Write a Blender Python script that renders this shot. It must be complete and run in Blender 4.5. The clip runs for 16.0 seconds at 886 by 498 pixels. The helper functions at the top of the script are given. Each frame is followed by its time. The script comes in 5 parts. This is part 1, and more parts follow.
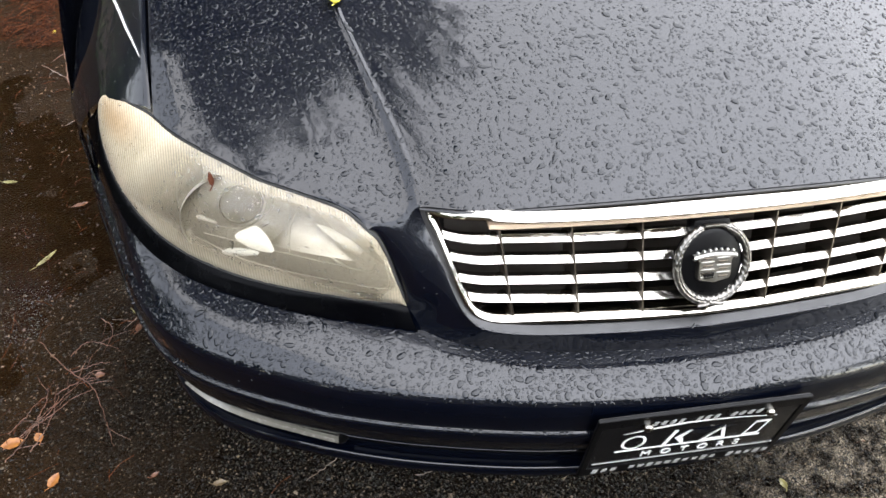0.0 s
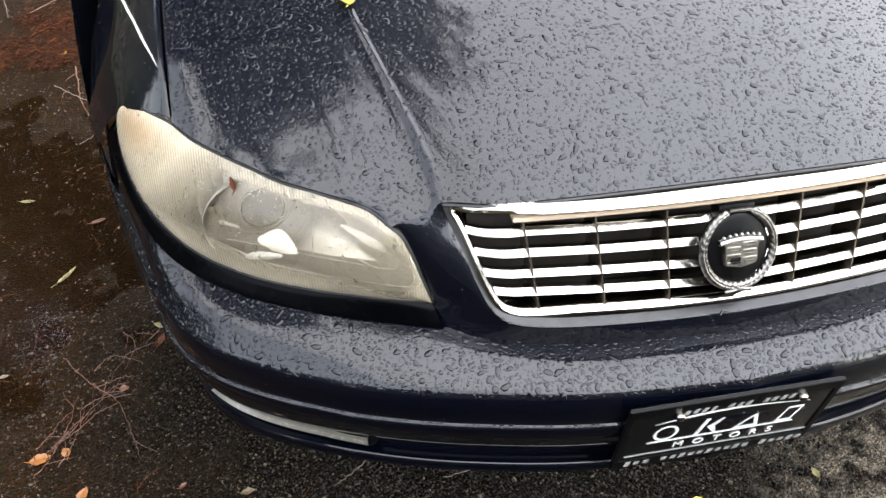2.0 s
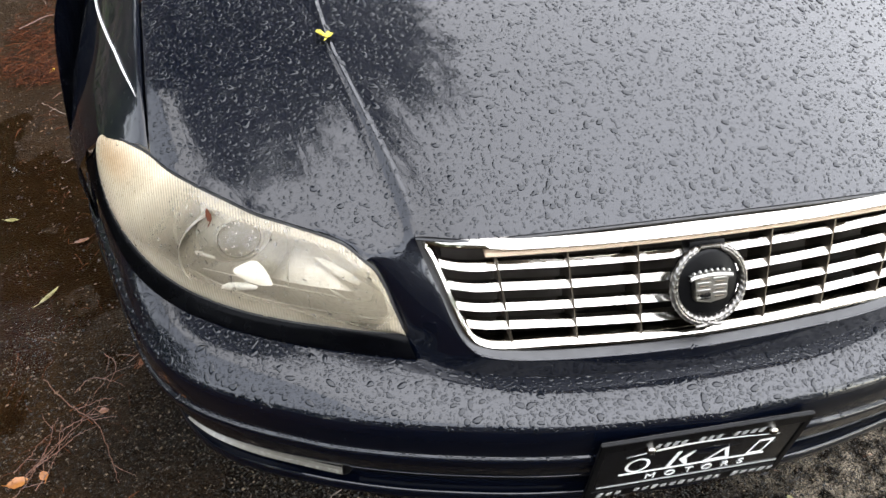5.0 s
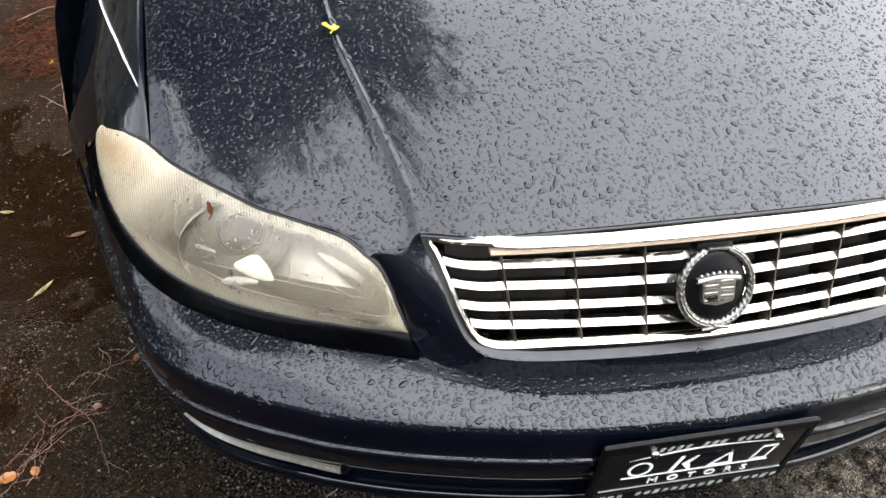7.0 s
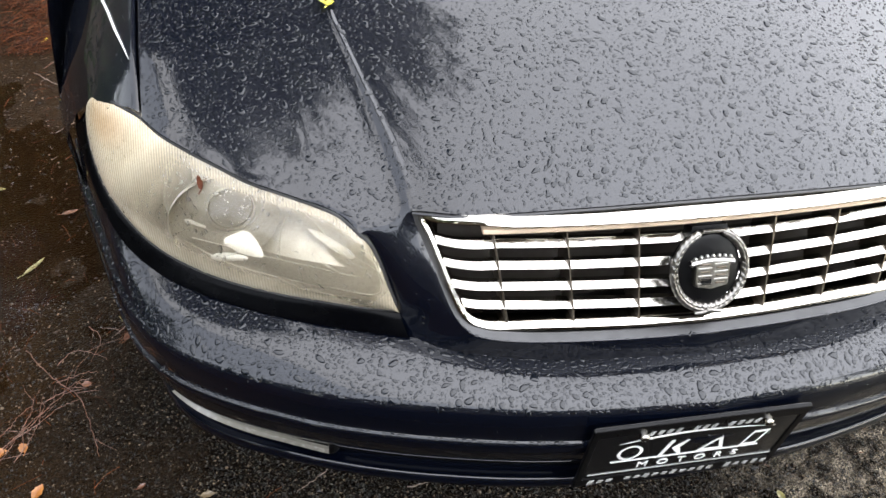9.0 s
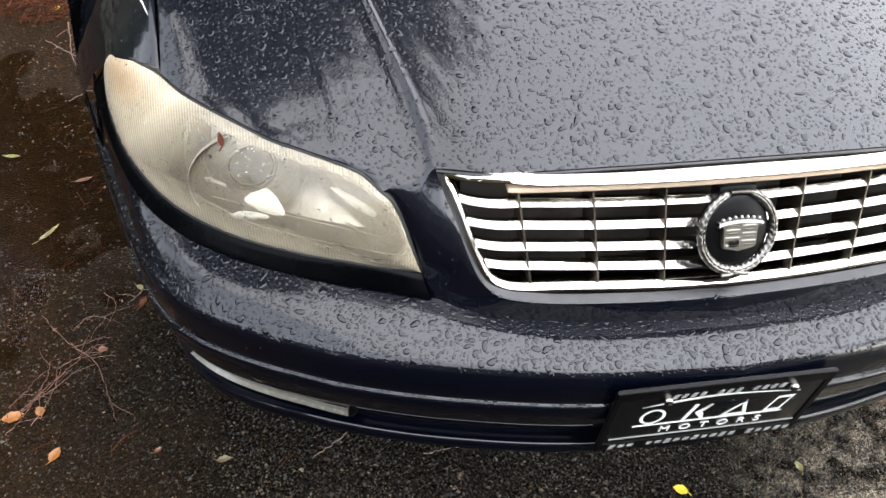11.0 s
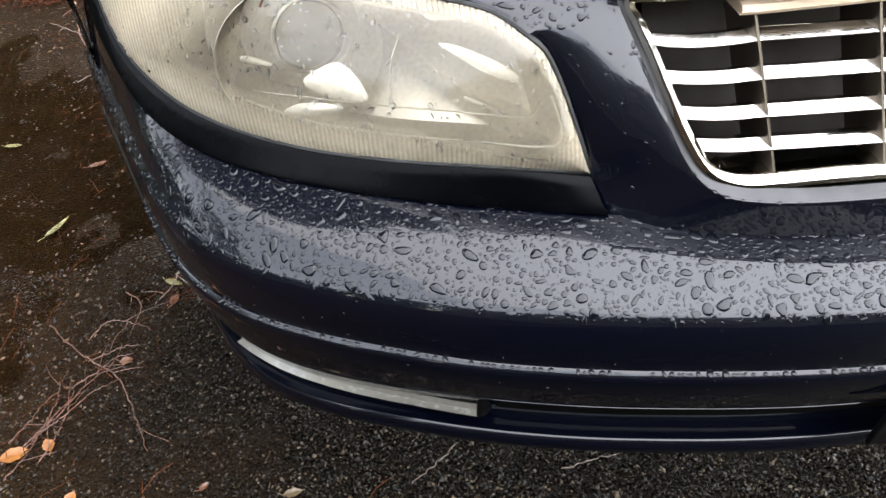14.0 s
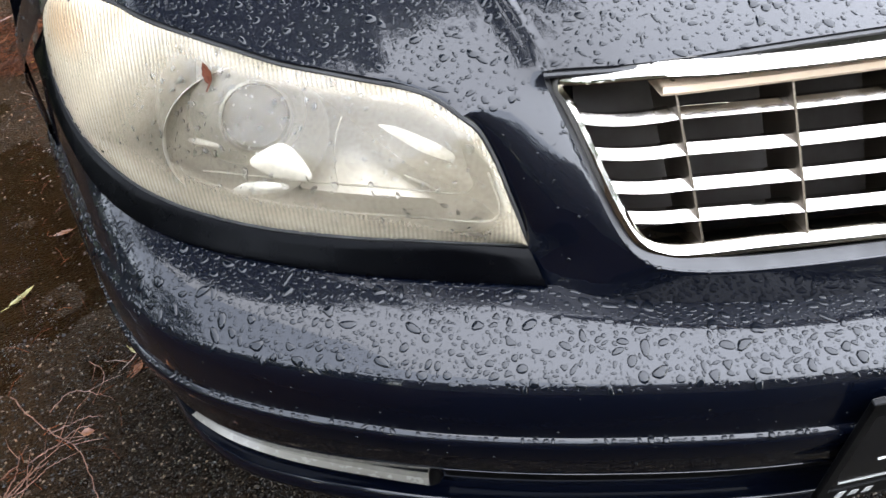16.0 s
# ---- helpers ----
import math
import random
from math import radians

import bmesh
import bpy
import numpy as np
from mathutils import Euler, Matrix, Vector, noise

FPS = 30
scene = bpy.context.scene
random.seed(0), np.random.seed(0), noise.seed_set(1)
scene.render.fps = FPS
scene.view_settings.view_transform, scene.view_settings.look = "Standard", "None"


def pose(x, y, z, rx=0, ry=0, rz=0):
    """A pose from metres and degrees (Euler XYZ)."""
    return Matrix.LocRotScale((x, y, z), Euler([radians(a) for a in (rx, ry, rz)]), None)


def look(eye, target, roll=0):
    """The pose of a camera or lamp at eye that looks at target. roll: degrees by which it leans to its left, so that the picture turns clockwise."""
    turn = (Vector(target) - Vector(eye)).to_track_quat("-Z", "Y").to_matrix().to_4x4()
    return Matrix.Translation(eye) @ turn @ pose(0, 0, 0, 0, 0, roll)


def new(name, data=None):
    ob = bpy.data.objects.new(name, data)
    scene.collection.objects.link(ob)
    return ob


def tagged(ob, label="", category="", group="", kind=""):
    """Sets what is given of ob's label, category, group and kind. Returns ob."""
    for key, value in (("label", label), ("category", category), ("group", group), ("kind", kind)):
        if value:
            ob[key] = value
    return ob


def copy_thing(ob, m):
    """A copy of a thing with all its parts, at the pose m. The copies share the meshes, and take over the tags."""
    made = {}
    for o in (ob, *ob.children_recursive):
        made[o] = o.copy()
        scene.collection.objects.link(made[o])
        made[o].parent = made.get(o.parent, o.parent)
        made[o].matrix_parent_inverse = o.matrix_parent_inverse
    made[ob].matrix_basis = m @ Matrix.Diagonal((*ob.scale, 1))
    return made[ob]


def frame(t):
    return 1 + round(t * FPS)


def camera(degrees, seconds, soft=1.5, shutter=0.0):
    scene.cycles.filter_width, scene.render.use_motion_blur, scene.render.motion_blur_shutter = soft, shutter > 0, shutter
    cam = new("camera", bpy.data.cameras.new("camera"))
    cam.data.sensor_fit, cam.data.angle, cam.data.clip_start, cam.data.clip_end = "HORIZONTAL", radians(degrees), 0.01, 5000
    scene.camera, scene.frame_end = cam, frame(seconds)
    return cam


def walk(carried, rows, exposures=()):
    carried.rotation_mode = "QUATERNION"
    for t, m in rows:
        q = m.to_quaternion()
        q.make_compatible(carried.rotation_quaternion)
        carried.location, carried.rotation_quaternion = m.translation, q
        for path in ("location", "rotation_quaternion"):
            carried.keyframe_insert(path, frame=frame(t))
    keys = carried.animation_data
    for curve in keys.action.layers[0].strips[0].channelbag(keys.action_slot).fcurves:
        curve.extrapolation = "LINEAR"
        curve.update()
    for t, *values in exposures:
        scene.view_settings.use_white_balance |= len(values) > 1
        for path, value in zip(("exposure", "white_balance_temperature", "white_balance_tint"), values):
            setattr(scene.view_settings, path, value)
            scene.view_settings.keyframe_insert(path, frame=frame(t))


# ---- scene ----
cam = camera(59.0, 16.0)
PATH = [
    (0, (-0.467, -0.478, 1.305), (-0.207, 0.913, -0.108), 2.1),
    (0.5, (-0.49, -0.481, 1.285), (-0.259, 0.88, -0.162), 1.4),
    (1, (-0.494, -0.482, 1.288), (-0.288, 0.895, -0.148), -0.7),
    (1.5, (-0.493, -0.489, 1.288), (-0.268, 0.927, -0.106), -0.9),
    (2, (-0.486, -0.486, 1.29), (-0.248, 0.928, -0.105), -0.8),
    (2.5, (-0.474, -0.48, 1.289), (-0.231, 0.917, -0.122), -1.2),
    (3, (-0.468, -0.472, 1.297), (-0.221, 0.899, -0.138), -1.0),
    (3.5, (-0.467, -0.478, 1.305), (-0.216, 0.888, -0.135), -0.3),
    (4, (-0.465, -0.481, 1.316), (-0.221, 0.912, -0.099), -0.4),
    (4.5, (-0.457, -0.479, 1.318), (-0.206, 0.947, -0.061), -0.3),
    (7, (-0.47, -0.469, 1.302), (-0.198, 0.962, -0.068), 1.5),
    (7.5, (-0.468, -0.467, 1.3), (-0.186, 0.962, -0.07), 1.7),
    (8, (-0.464, -0.471, 1.301), (-0.174, 0.959, -0.067), 2.4),
    (10.5, (-0.464, -0.474, 1.256), (-0.202, 0.903, -0.171), 2.6),
    (11, (-0.485, -0.48, 1.256), (-0.228, 0.903, -0.166), 2.7),
    (11.5, (-0.505, -0.489, 1.257), (-0.245, 0.933, -0.125), 3.6),
    (12, (-0.555, -0.502, 1.258), (-0.328, 0.987, -0.058), 2.9),
    (12.5, (-0.593, -0.444, 1.134), (-0.429, 1.15, -0.063), -3.8),
    (13, (-0.573, -0.341, 0.996), (-0.497, 1.246, -0.219), -5.3),
    (13.5, (-0.563, -0.288, 0.934), (-0.429, 1.183, -0.414), -4.8),
    (14, (-0.564, -0.278, 0.923), (-0.395, 1.156, -0.46), -4.4),
    (14.5, (-0.557, -0.289, 0.917), (-0.338, 1.145, -0.46), -3.1),
    (15, (-0.548, -0.291, 0.925), (-0.297, 1.143, -0.446), -1.6),
    (15.5, (-0.541, -0.29, 0.931), (-0.297, 1.167, -0.416), -2.4),
    (16, (-0.532, -0.285, 0.945), (-0.296, 1.228, -0.342), -4.1),
]
walk(cam, [(t, look(eye, target, roll)) for t, eye, target, roll in PATH], [(0, 3.49, 7450, 10), (11.5, 3.48, 7450, 10), (13, 3.74, 7450, 10), (14, 3.75, 7400, 10), (15, 3.80, 7080, 10), (16, 3.78, 7000, 10)])

# ---- world, sun ----
world = bpy.data.worlds.new("overcast_sky")
scene.world = world
world.use_nodes = True
wn, wl = world.node_tree.nodes, world.node_tree.links
sky = wn.new("ShaderNodeTexSky")
sky.sky_type, sky.sun_disc = "NISHITA", False
sky.sun_elevation, sky.sun_rotation = radians(60), radians(170)
sky.air_density, sky.dust_density, sky.ozone_density = 1.0, 0.0, 1.0
grey = wn.new("ShaderNodeHueSaturation")
grey.inputs["Saturation"].default_value = 0.48
wl.new(sky.outputs[0], grey.inputs["Color"])
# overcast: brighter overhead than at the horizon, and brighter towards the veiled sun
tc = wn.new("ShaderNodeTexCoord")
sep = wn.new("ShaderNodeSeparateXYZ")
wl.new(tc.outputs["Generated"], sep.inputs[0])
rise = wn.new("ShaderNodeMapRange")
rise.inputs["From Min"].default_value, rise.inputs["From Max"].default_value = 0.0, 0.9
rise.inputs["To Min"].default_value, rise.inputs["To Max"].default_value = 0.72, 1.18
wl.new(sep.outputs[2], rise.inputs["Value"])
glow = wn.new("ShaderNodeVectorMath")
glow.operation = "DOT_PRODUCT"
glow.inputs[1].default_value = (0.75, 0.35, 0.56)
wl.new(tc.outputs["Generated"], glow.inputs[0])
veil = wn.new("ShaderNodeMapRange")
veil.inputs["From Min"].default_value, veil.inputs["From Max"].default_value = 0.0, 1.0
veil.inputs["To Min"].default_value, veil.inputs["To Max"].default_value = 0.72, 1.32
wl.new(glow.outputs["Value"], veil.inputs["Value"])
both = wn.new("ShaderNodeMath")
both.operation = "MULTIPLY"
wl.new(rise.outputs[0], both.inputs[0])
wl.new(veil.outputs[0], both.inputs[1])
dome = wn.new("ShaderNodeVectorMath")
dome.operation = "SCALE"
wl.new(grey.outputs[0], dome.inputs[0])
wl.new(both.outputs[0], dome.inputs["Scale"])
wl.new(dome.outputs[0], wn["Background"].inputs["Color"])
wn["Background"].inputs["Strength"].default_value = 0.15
sun = new("sun", bpy.data.lights.new("sun", "SUN"))
sun.data.energy, sun.data.angle, sun.data.color = 0.5, radians(150), (1.0, 0.97, 0.93)
sun.matrix_world = look((4.5, 2.1, 6), (0, 0, 0))


# ---- materials ----
def mat(name):
    m = bpy.data.materials.new(name)
    m.use_nodes = True
    nt = m.node_tree
    return m, nt, nt.nodes, nt.links, nt.nodes["Principled BSDF"]


def coords(nt, kind="Object", scale=1.0):
    tc = nt.nodes.new("ShaderNodeTexCoord")
    mp = nt.nodes.new("ShaderNodeMapping")
    mp.inputs["Scale"].default_value = (scale, scale, scale) if not hasattr(scale, "__len__") else scale
    nt.links.new(tc.outputs[kind], mp.inputs[0])
    return mp.outputs[0]


def noise_tex(nt, vec, scale, detail=4.0, rough=0.55):
    n = nt.nodes.new("ShaderNodeTexNoise")
    n.inputs["Scale"].default_value, n.inputs["Detail"].default_value, n.inputs["Roughness"].default_value = scale, detail, rough
    if vec:
        nt.links.new(vec, n.inputs["Vector"])
    return n.outputs["Fac"]


def ramp(nt, fac, *stops):
    r = nt.nodes.new("ShaderNodeValToRGB")
    while len(r.color_ramp.elements) < len(stops):
        r.color_ramp.elements.new(0.5)
    for e, (p, c) in zip(r.color_ramp.elements, stops):
        e.position, e.color = p, (c, c, c, 1) if not hasattr(c, "__len__") else (*c, 1)
    nt.links.new(fac, r.inputs[0])
    return r.outputs[0]


def mixc(nt, fac, a, b):
    m = nt.nodes.new("ShaderNodeMix")
    m.data_type = "RGBA"
    for v, s in ((fac, 0), (a, 6), (b, 7)):
        if hasattr(v, "is_linked"):
            nt.links.new(v, m.inputs[s])
        else:
            m.inputs[s].default_value = v if s == 0 else (*v, 1)
    return m.outputs[2]


def calc(nt, op, a, b):
    m = nt.nodes.new("ShaderNodeMath")
    m.operation = op
    for v, s in ((a, 0), (b, 1)):
        if hasattr(v, "is_linked"):
            nt.links.new(v, m.inputs[s])
        else:
            m.inputs[s].default_value = v
    return m.outputs[0]


def bump(nt, bsdf, height, strength, dist=0.002, slot="Normal"):
    b = nt.nodes.new("ShaderNodeBump")
    b.inputs["Strength"].default_value, b.inputs["Distance"].default_value = strength, dist
    nt.links.new(height, b.inputs["Height"])
    nt.links.new(b.outputs[0], bsdf.inputs[slot])


def plain(name, color, rough, metal=0.0, var=0.25, scale=40.0, bumps=0.15, dist=0.0008):
    m, nt, n, l, p = mat(name)
    v = coords(nt)
    f = noise_tex(nt, v, scale)
    f2 = noise_tex(nt, v, scale * 0.12, 3)
    k = calc(nt, "MULTIPLY", calc(nt, "ADD", f, f2), 0.5)
    c = mixc(nt, k, tuple(x * (1 - var) for x in color), tuple(min(1, x * (1 + var)) for x in color))
    l.new(c, p.inputs["Base Color"])
    l.new(ramp(nt, f, (0.3, max(0.02, rough * 0.75)), (0.7, min(1, rough * 1.25))), p.inputs["Roughness"])
    p.inputs["Metallic"].default_value = metal
    if bumps:
        bump(nt, p, f, bumps, dist)
    return m


def make_paint():
    m, nt, n, l, p = mat("navy_paint")
    v = coords(nt)
    fl = noise_tex(nt, v, 900.0, 1)
    dirt = noise_tex(nt, v, 6.0, 5)
    c = mixc(nt, fl, (0.00015, 0.0006, 0.0023), (0.00035, 0.0013, 0.0047))
    l.new(mixc(nt, ramp(nt, dirt, (0.5, 0.0), (0.85, 0.12)), c, (0.004, 0.005, 0.007)), p.inputs["Base Color"])
    p.inputs["Metallic"].default_value = 0.0
    p.inputs["Roughness"].default_value = 0.4
    p.inputs["Specular IOR Level"].default_value = 0.1
    p.inputs["Coat Weight"].default_value = 1.0
    p.inputs["Coat IOR"].default_value = 1.47
    l.new(ramp(nt, dirt, (0.35, 0.02), (0.75, 0.06)), p.inputs["Coat Roughness"])
    film = noise_tex(nt, v, 130.0, 3)
    bump(nt, p, film, 0.08, 0.0006, "Coat Normal")
    return m


PAINT = make_paint()
SATIN = plain("satin_navy_trim", (0.0006, 0.0007, 0.0011), 0.25, var=0.3, bumps=0.06)
BLACK = plain("black_plastic", (0.0025, 0.0025, 0.0028), 0.35, var=0.3, bumps=0.2)
MATT = plain("matt_black_plastic", (0.0012, 0.0012, 0.0013), 0.7, var=0.3, bumps=0.2)
MATT.node_tree.nodes["Principled BSDF"].inputs["Specular IOR Level"].default_value = 0.05
RUBBER = plain("black_rubber", (0.012, 0.012, 0.012), 0.7, var=0.3)
VOID = plain("dark_radiator", (0.034, 0.028, 0.023), 0.8, var=0.7, scale=55)
CHROME = plain("chrome", (0.55, 0.525, 0.475), 0.07, 1.0, var=0.05, scale=25, bumps=0.04)
SLAT = plain("weathered_chrome", (0.44, 0.418, 0.38), 0.17, 1.0, var=0.22, scale=110, bumps=0.25, dist=0.0012)
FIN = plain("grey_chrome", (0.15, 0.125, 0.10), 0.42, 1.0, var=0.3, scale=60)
SILVER = plain("matt_silver", (0.42, 0.41, 0.385), 0.5, 1.0, var=0.15, scale=160, bumps=0.2)
EMBLEM = plain("aged_silver", (0.20, 0.19, 0.175), 0.34, 1.0, var=0.45, scale=160, bumps=0.3)
TAN = plain("tan_foam", (0.55, 0.42, 0.30), 0.8, var=0.3)
ALU = plain("aluminised_reflector", (0.54, 0.51, 0.46), 0.5, 1.0, var=0.12, scale=45, bumps=0.22, dist=0.004)
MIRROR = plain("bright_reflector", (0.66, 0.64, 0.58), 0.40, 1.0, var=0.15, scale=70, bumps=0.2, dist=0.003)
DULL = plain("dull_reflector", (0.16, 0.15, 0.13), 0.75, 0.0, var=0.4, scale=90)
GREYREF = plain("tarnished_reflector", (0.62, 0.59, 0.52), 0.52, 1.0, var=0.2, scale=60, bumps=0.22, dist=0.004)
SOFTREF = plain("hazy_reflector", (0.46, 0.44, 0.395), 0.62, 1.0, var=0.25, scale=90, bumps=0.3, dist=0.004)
RINGREF = plain("satin_ring", (0.34, 0.33, 0.30), 0.55, 1.0, var=0.2, scale=60, bumps=0.15, dist=0.002)
STEEL = plain("alloy", (0.55, 0.55, 0.56), 0.3, 1.0, var=0.1)
WHITE = plain("white_print", (0.78, 0.78, 0.76), 0.5, var=0.08, bumps=0)
GREYPRINT = plain("grey_print", (0.30, 0.30, 0.29), 0.5, var=0.1, bumps=0)
PLATE = plain("black_plate", (0.004, 0.004, 0.0045), 0.22, var=0.2, bumps=0.05)
SATIN.node_tree.nodes["Principled BSDF"].inputs["Specular IOR Level"].default_value = 0.06
BLACK.node_tree.nodes["Principled BSDF"].inputs["Specular IOR Level"].default_value = 0.14
GASKET = plain("grey_gasket", (0.018, 0.018, 0.019), 0.45, var=0.3)
AMBER = plain("amber_cup", (0.75, 0.42, 0.16), 0.4, var=0.15)
GLASSGREY = plain("projector_glass", (0.020, 0.021, 0.020), 0.05, var=0.1, bumps=0)
GLASSGREY.node_tree.nodes["Principled BSDF"].inputs["Coat Weight"].default_value = 0.0
GLASSGREY.node_tree.nodes["Principled BSDF"].inputs["Specular IOR Level"].default_value = 0.25


def make_water_drop():
    m, nt, n, l, p = mat("rain_water")
    p.inputs["Base Color"].default_value = (0.95, 0.97, 1.0, 1)
    p.inputs["Roughness"].default_value = 0.02
    p.inputs["IOR"].default_value = 1.33
    p.inputs["Transmission Weight"].default_value = 1.0
    return m


DROP = make_water_drop()
BEAD = plain("water_on_navy", (0.0014, 0.0024, 0.0044), 0.02, var=0.2, bumps=0)
BEAD.node_tree.nodes["Principled BSDF"].inputs["IOR"].default_value = 1.42


def make_lens():
    """Yellowed headlight plastic: clear in the middle, milky at the outer end and the rims, ribbed along the rims."""
    m, nt, n, l, p = mat("yellowed_lens")
    uv = coords(nt, "UV")
    sx = n.new("ShaderNodeSeparateXYZ")
    l.new(uv, sx.inputs[0])
    u, v = sx.outputs[0], sx.outputs[1]
    obj = coords(nt)
    blotch = noise_tex(nt, obj, 14.0, 4)
    outer = ramp(nt, calc(nt, "ADD", u, calc(nt, "MULTIPLY", blotch, 0.10)), (0.33, 0.90), (0.46, 0.17))
    low = ramp(nt, calc(nt, "ADD", v, calc(nt, "MULTIPLY", u, 0.10)), (0.14, 0.84), (0.40, 0.05))
    top = ramp(nt, calc(nt, "SUBTRACT", v, calc(nt, "MULTIPLY", u, 0.10)), (0.80, 0.0), (0.87, 0.50))
    inner = ramp(nt, u, (0.89, 0.0), (0.95, 0.62))
    haze = calc(nt, "MAXIMUM", calc(nt, "MAXIMUM", outer, low), calc(nt, "MAXIMUM", top, inner))
    specks = noise_tex(nt, obj, 300.0, 3, 0.7)
    haze = calc(nt, "ADD", haze, ramp(nt, specks, (0.45, 0.0), (0.75, 0.18)))
    haze = calc(nt, "MULTIPLY", haze, ramp(nt, blotch, (0.2, 0.85), (0.8, 1.0)))
    cream = mixc(nt, ramp(nt, blotch, (0.3, 0.0), (0.7, 1.0)), (0.56, 0.465, 0.32), (0.66, 0.565, 0.41))
    amber = ramp(nt, calc(nt, "ADD", calc(nt, "POWER", calc(nt, "MULTIPLY", calc(nt, "SUBTRACT", u, 0.13), 9.0), 2.0), calc(nt, "POWER", calc(nt, "MULTIPLY", calc(nt, "SUBTRACT", v, 0.66), 3.2), 2.0)), (0.0, 0.75), (1.0, 0.0))
    cream = mixc(nt, amber, cream, (0.46, 0.28, 0.14))
    cream = mixc(nt, ramp(nt, u, (0.25, 0.0), (0.5, 0.75)), cream, (0.46, 0.40, 0.295))
    p.inputs["Roughness"].default_value = 0.28
    p.inputs["Coat Weight"].default_value = 0.35
    p.inputs["Coat Roughness"].default_value = 0.06
    p.inputs["Subsurface Weight"].default_value = 0.0
    wave = n.new("ShaderNodeTexWave")
    wave.wave_type, wave.bands_direction = "BANDS", "X"
    wave.inputs["Scale"].default_value = 85.0
    l.new(obj, wave.inputs["Vector"])
    ribs = calc(nt, "MULTIPLY", wave.outputs["Fac"], ramp(nt, haze, (0.3, 0.0), (0.5, 1.0)))
    bump(nt, p, ribs, 0.5, 0.0010)
    # rib contrast painted in: base colour darkens along the same ribs
    l.new(mixc(nt, calc(nt, "MULTIPLY", calc(nt, "MULTIPLY", ribs, noise_tex(nt, obj, 22.0, 2)), 0.95), cream, (0.17, 0.145, 0.095)), p.inputs["Base Color"])
    clear = n.new("ShaderNodeBsdfTransparent")
    clear.inputs[0].default_value = (0.97, 0.95, 0.89, 1)
    gloss = n.new("ShaderNodeBsdfGlossy")
    gloss.inputs["Roughness"].default_value = 0.05
    fr = n.new("ShaderNodeFresnel")
    fr.inputs[0].default_value = 1.5
    thin = n.new("ShaderNodeMixShader")
    l.new(fr.outputs[0], thin.inputs[0])
    l.new(clear.outputs[0], thin.inputs[1])
    l.new(gloss.outputs[0], thin.inputs[2])
    out = n.new("ShaderNodeMixShader")
    l.new(haze, out.inputs[0])
    l.new(thin.outputs[0], out.inputs[1])
    l.new(p.outputs[0], out.inputs[2])
    l.new(out.outputs[0], n["Material Output"].inputs[0])
    return m


LENS = make_lens()


def make_ground():
    m, nt, n, l, p = mat("wet_asphalt")
    v = coords(nt)
    stones = n.new("ShaderNodeTexVoronoi")
    stones.inputs["Scale"].default_value = 190.0
    l.new(v, stones.inputs["Vector"])
    grain = noise_tex(nt, v, 420.0, 3)
    big = noise_tex(nt, v, 3.2, 6, 0.6)
    mid = noise_tex(nt, v, 26.0, 5, 0.65)
    col = mixc(nt, ramp(nt, stones.outputs["Color"], (0.2, 0.0), (0.95, 1.0)), (0.0008, 0.0005, 0.0003), (0.0085, 0.0055, 0.0032))
    col = mixc(nt, ramp(nt, grain, (0.62, 0.0), (0.72, 0.9)), col, (0.070, 0.047, 0.029))
    pebbles = n.new("ShaderNodeTexVoronoi")
    pebbles.inputs["Scale"].default_value = 310.0
    l.new(v, pebbles.inputs["Vector"])
    col = mixc(nt, ramp(nt, pebbles.outputs["Color"], (0.92, 0.0), (0.97, 0.9)), col, (0.13, 0.092, 0.058))
    sx = n.new("ShaderNodeSeparateXYZ")
    l.new(v, sx.inputs[0])
    # worn pale patch where the asphalt has lost its binder, in front of the plate
    dx = calc(nt, "MULTIPLY", calc(nt, "SUBTRACT", sx.outputs[0], 0.50), 2.6)
    dy = calc(nt, "MULTIPLY", calc(nt, "SUBTRACT", sx.outputs[1], 0.10), 3.2)
    r2 = calc(nt, "ADD", calc(nt, "MULTIPLY", dx, dx), calc(nt, "MULTIPLY", dy, dy))
    worn = calc(nt, "MULTIPLY", ramp(nt, r2, (0.0, 1.0), (0.9, 0.0)), ramp(nt, mid, (0.42, 0.0), (0.60, 1.0)))
    col = mixc(nt, calc(nt, "MULTIPLY", worn, 0.85), col, mixc(nt, ramp(nt, grain, (0.42, 0.0), (0.58, 1.0)), (0.035, 0.028, 0.021), (0.34, 0.285, 0.215)))
    # brown silt left of the car
    wide = noise_tex(nt, v, 0.45, 3)
    sl = calc(nt, "MULTIPLY", calc(nt, "ADD", calc(nt, "ADD", sx.outputs[0], calc(nt, "MULTIPLY", calc(nt, "SUBTRACT", wide, 0.55), 0.9)), calc(nt, "MULTIPLY", big, 0.7)), -1.0)
    silt = ramp(nt, sl, (0.42, 0.0), (0.75, 0.92))
    col = mixc(nt, silt, col, mixc(nt, mid, (0.0035, 0.0020, 0.0009), (0.034, 0.0180, 0.0080)))
    l.new(col, p.inputs["Base Color"])
    l.new(calc(nt, "ADD", ramp(nt, mid, (0.3, 0.12), (0.7, 0.28)), calc(nt, "MULTIPLY", silt, 0.3)), p.inputs["Roughness"])
    l.new(calc(nt, "SUBTRACT", 0.06, calc(nt, "MULTIPLY", silt, 0.03)), p.inputs["Specular IOR Level"])
    h = calc(nt, "ADD", calc(nt, "MULTIPLY", stones.outputs["Distance"], -1.2), calc(nt, "MULTIPLY", grain, 0.5))
    bump(nt, p, h, 0.95, 0.0055)
    return m


GROUND = make_ground()


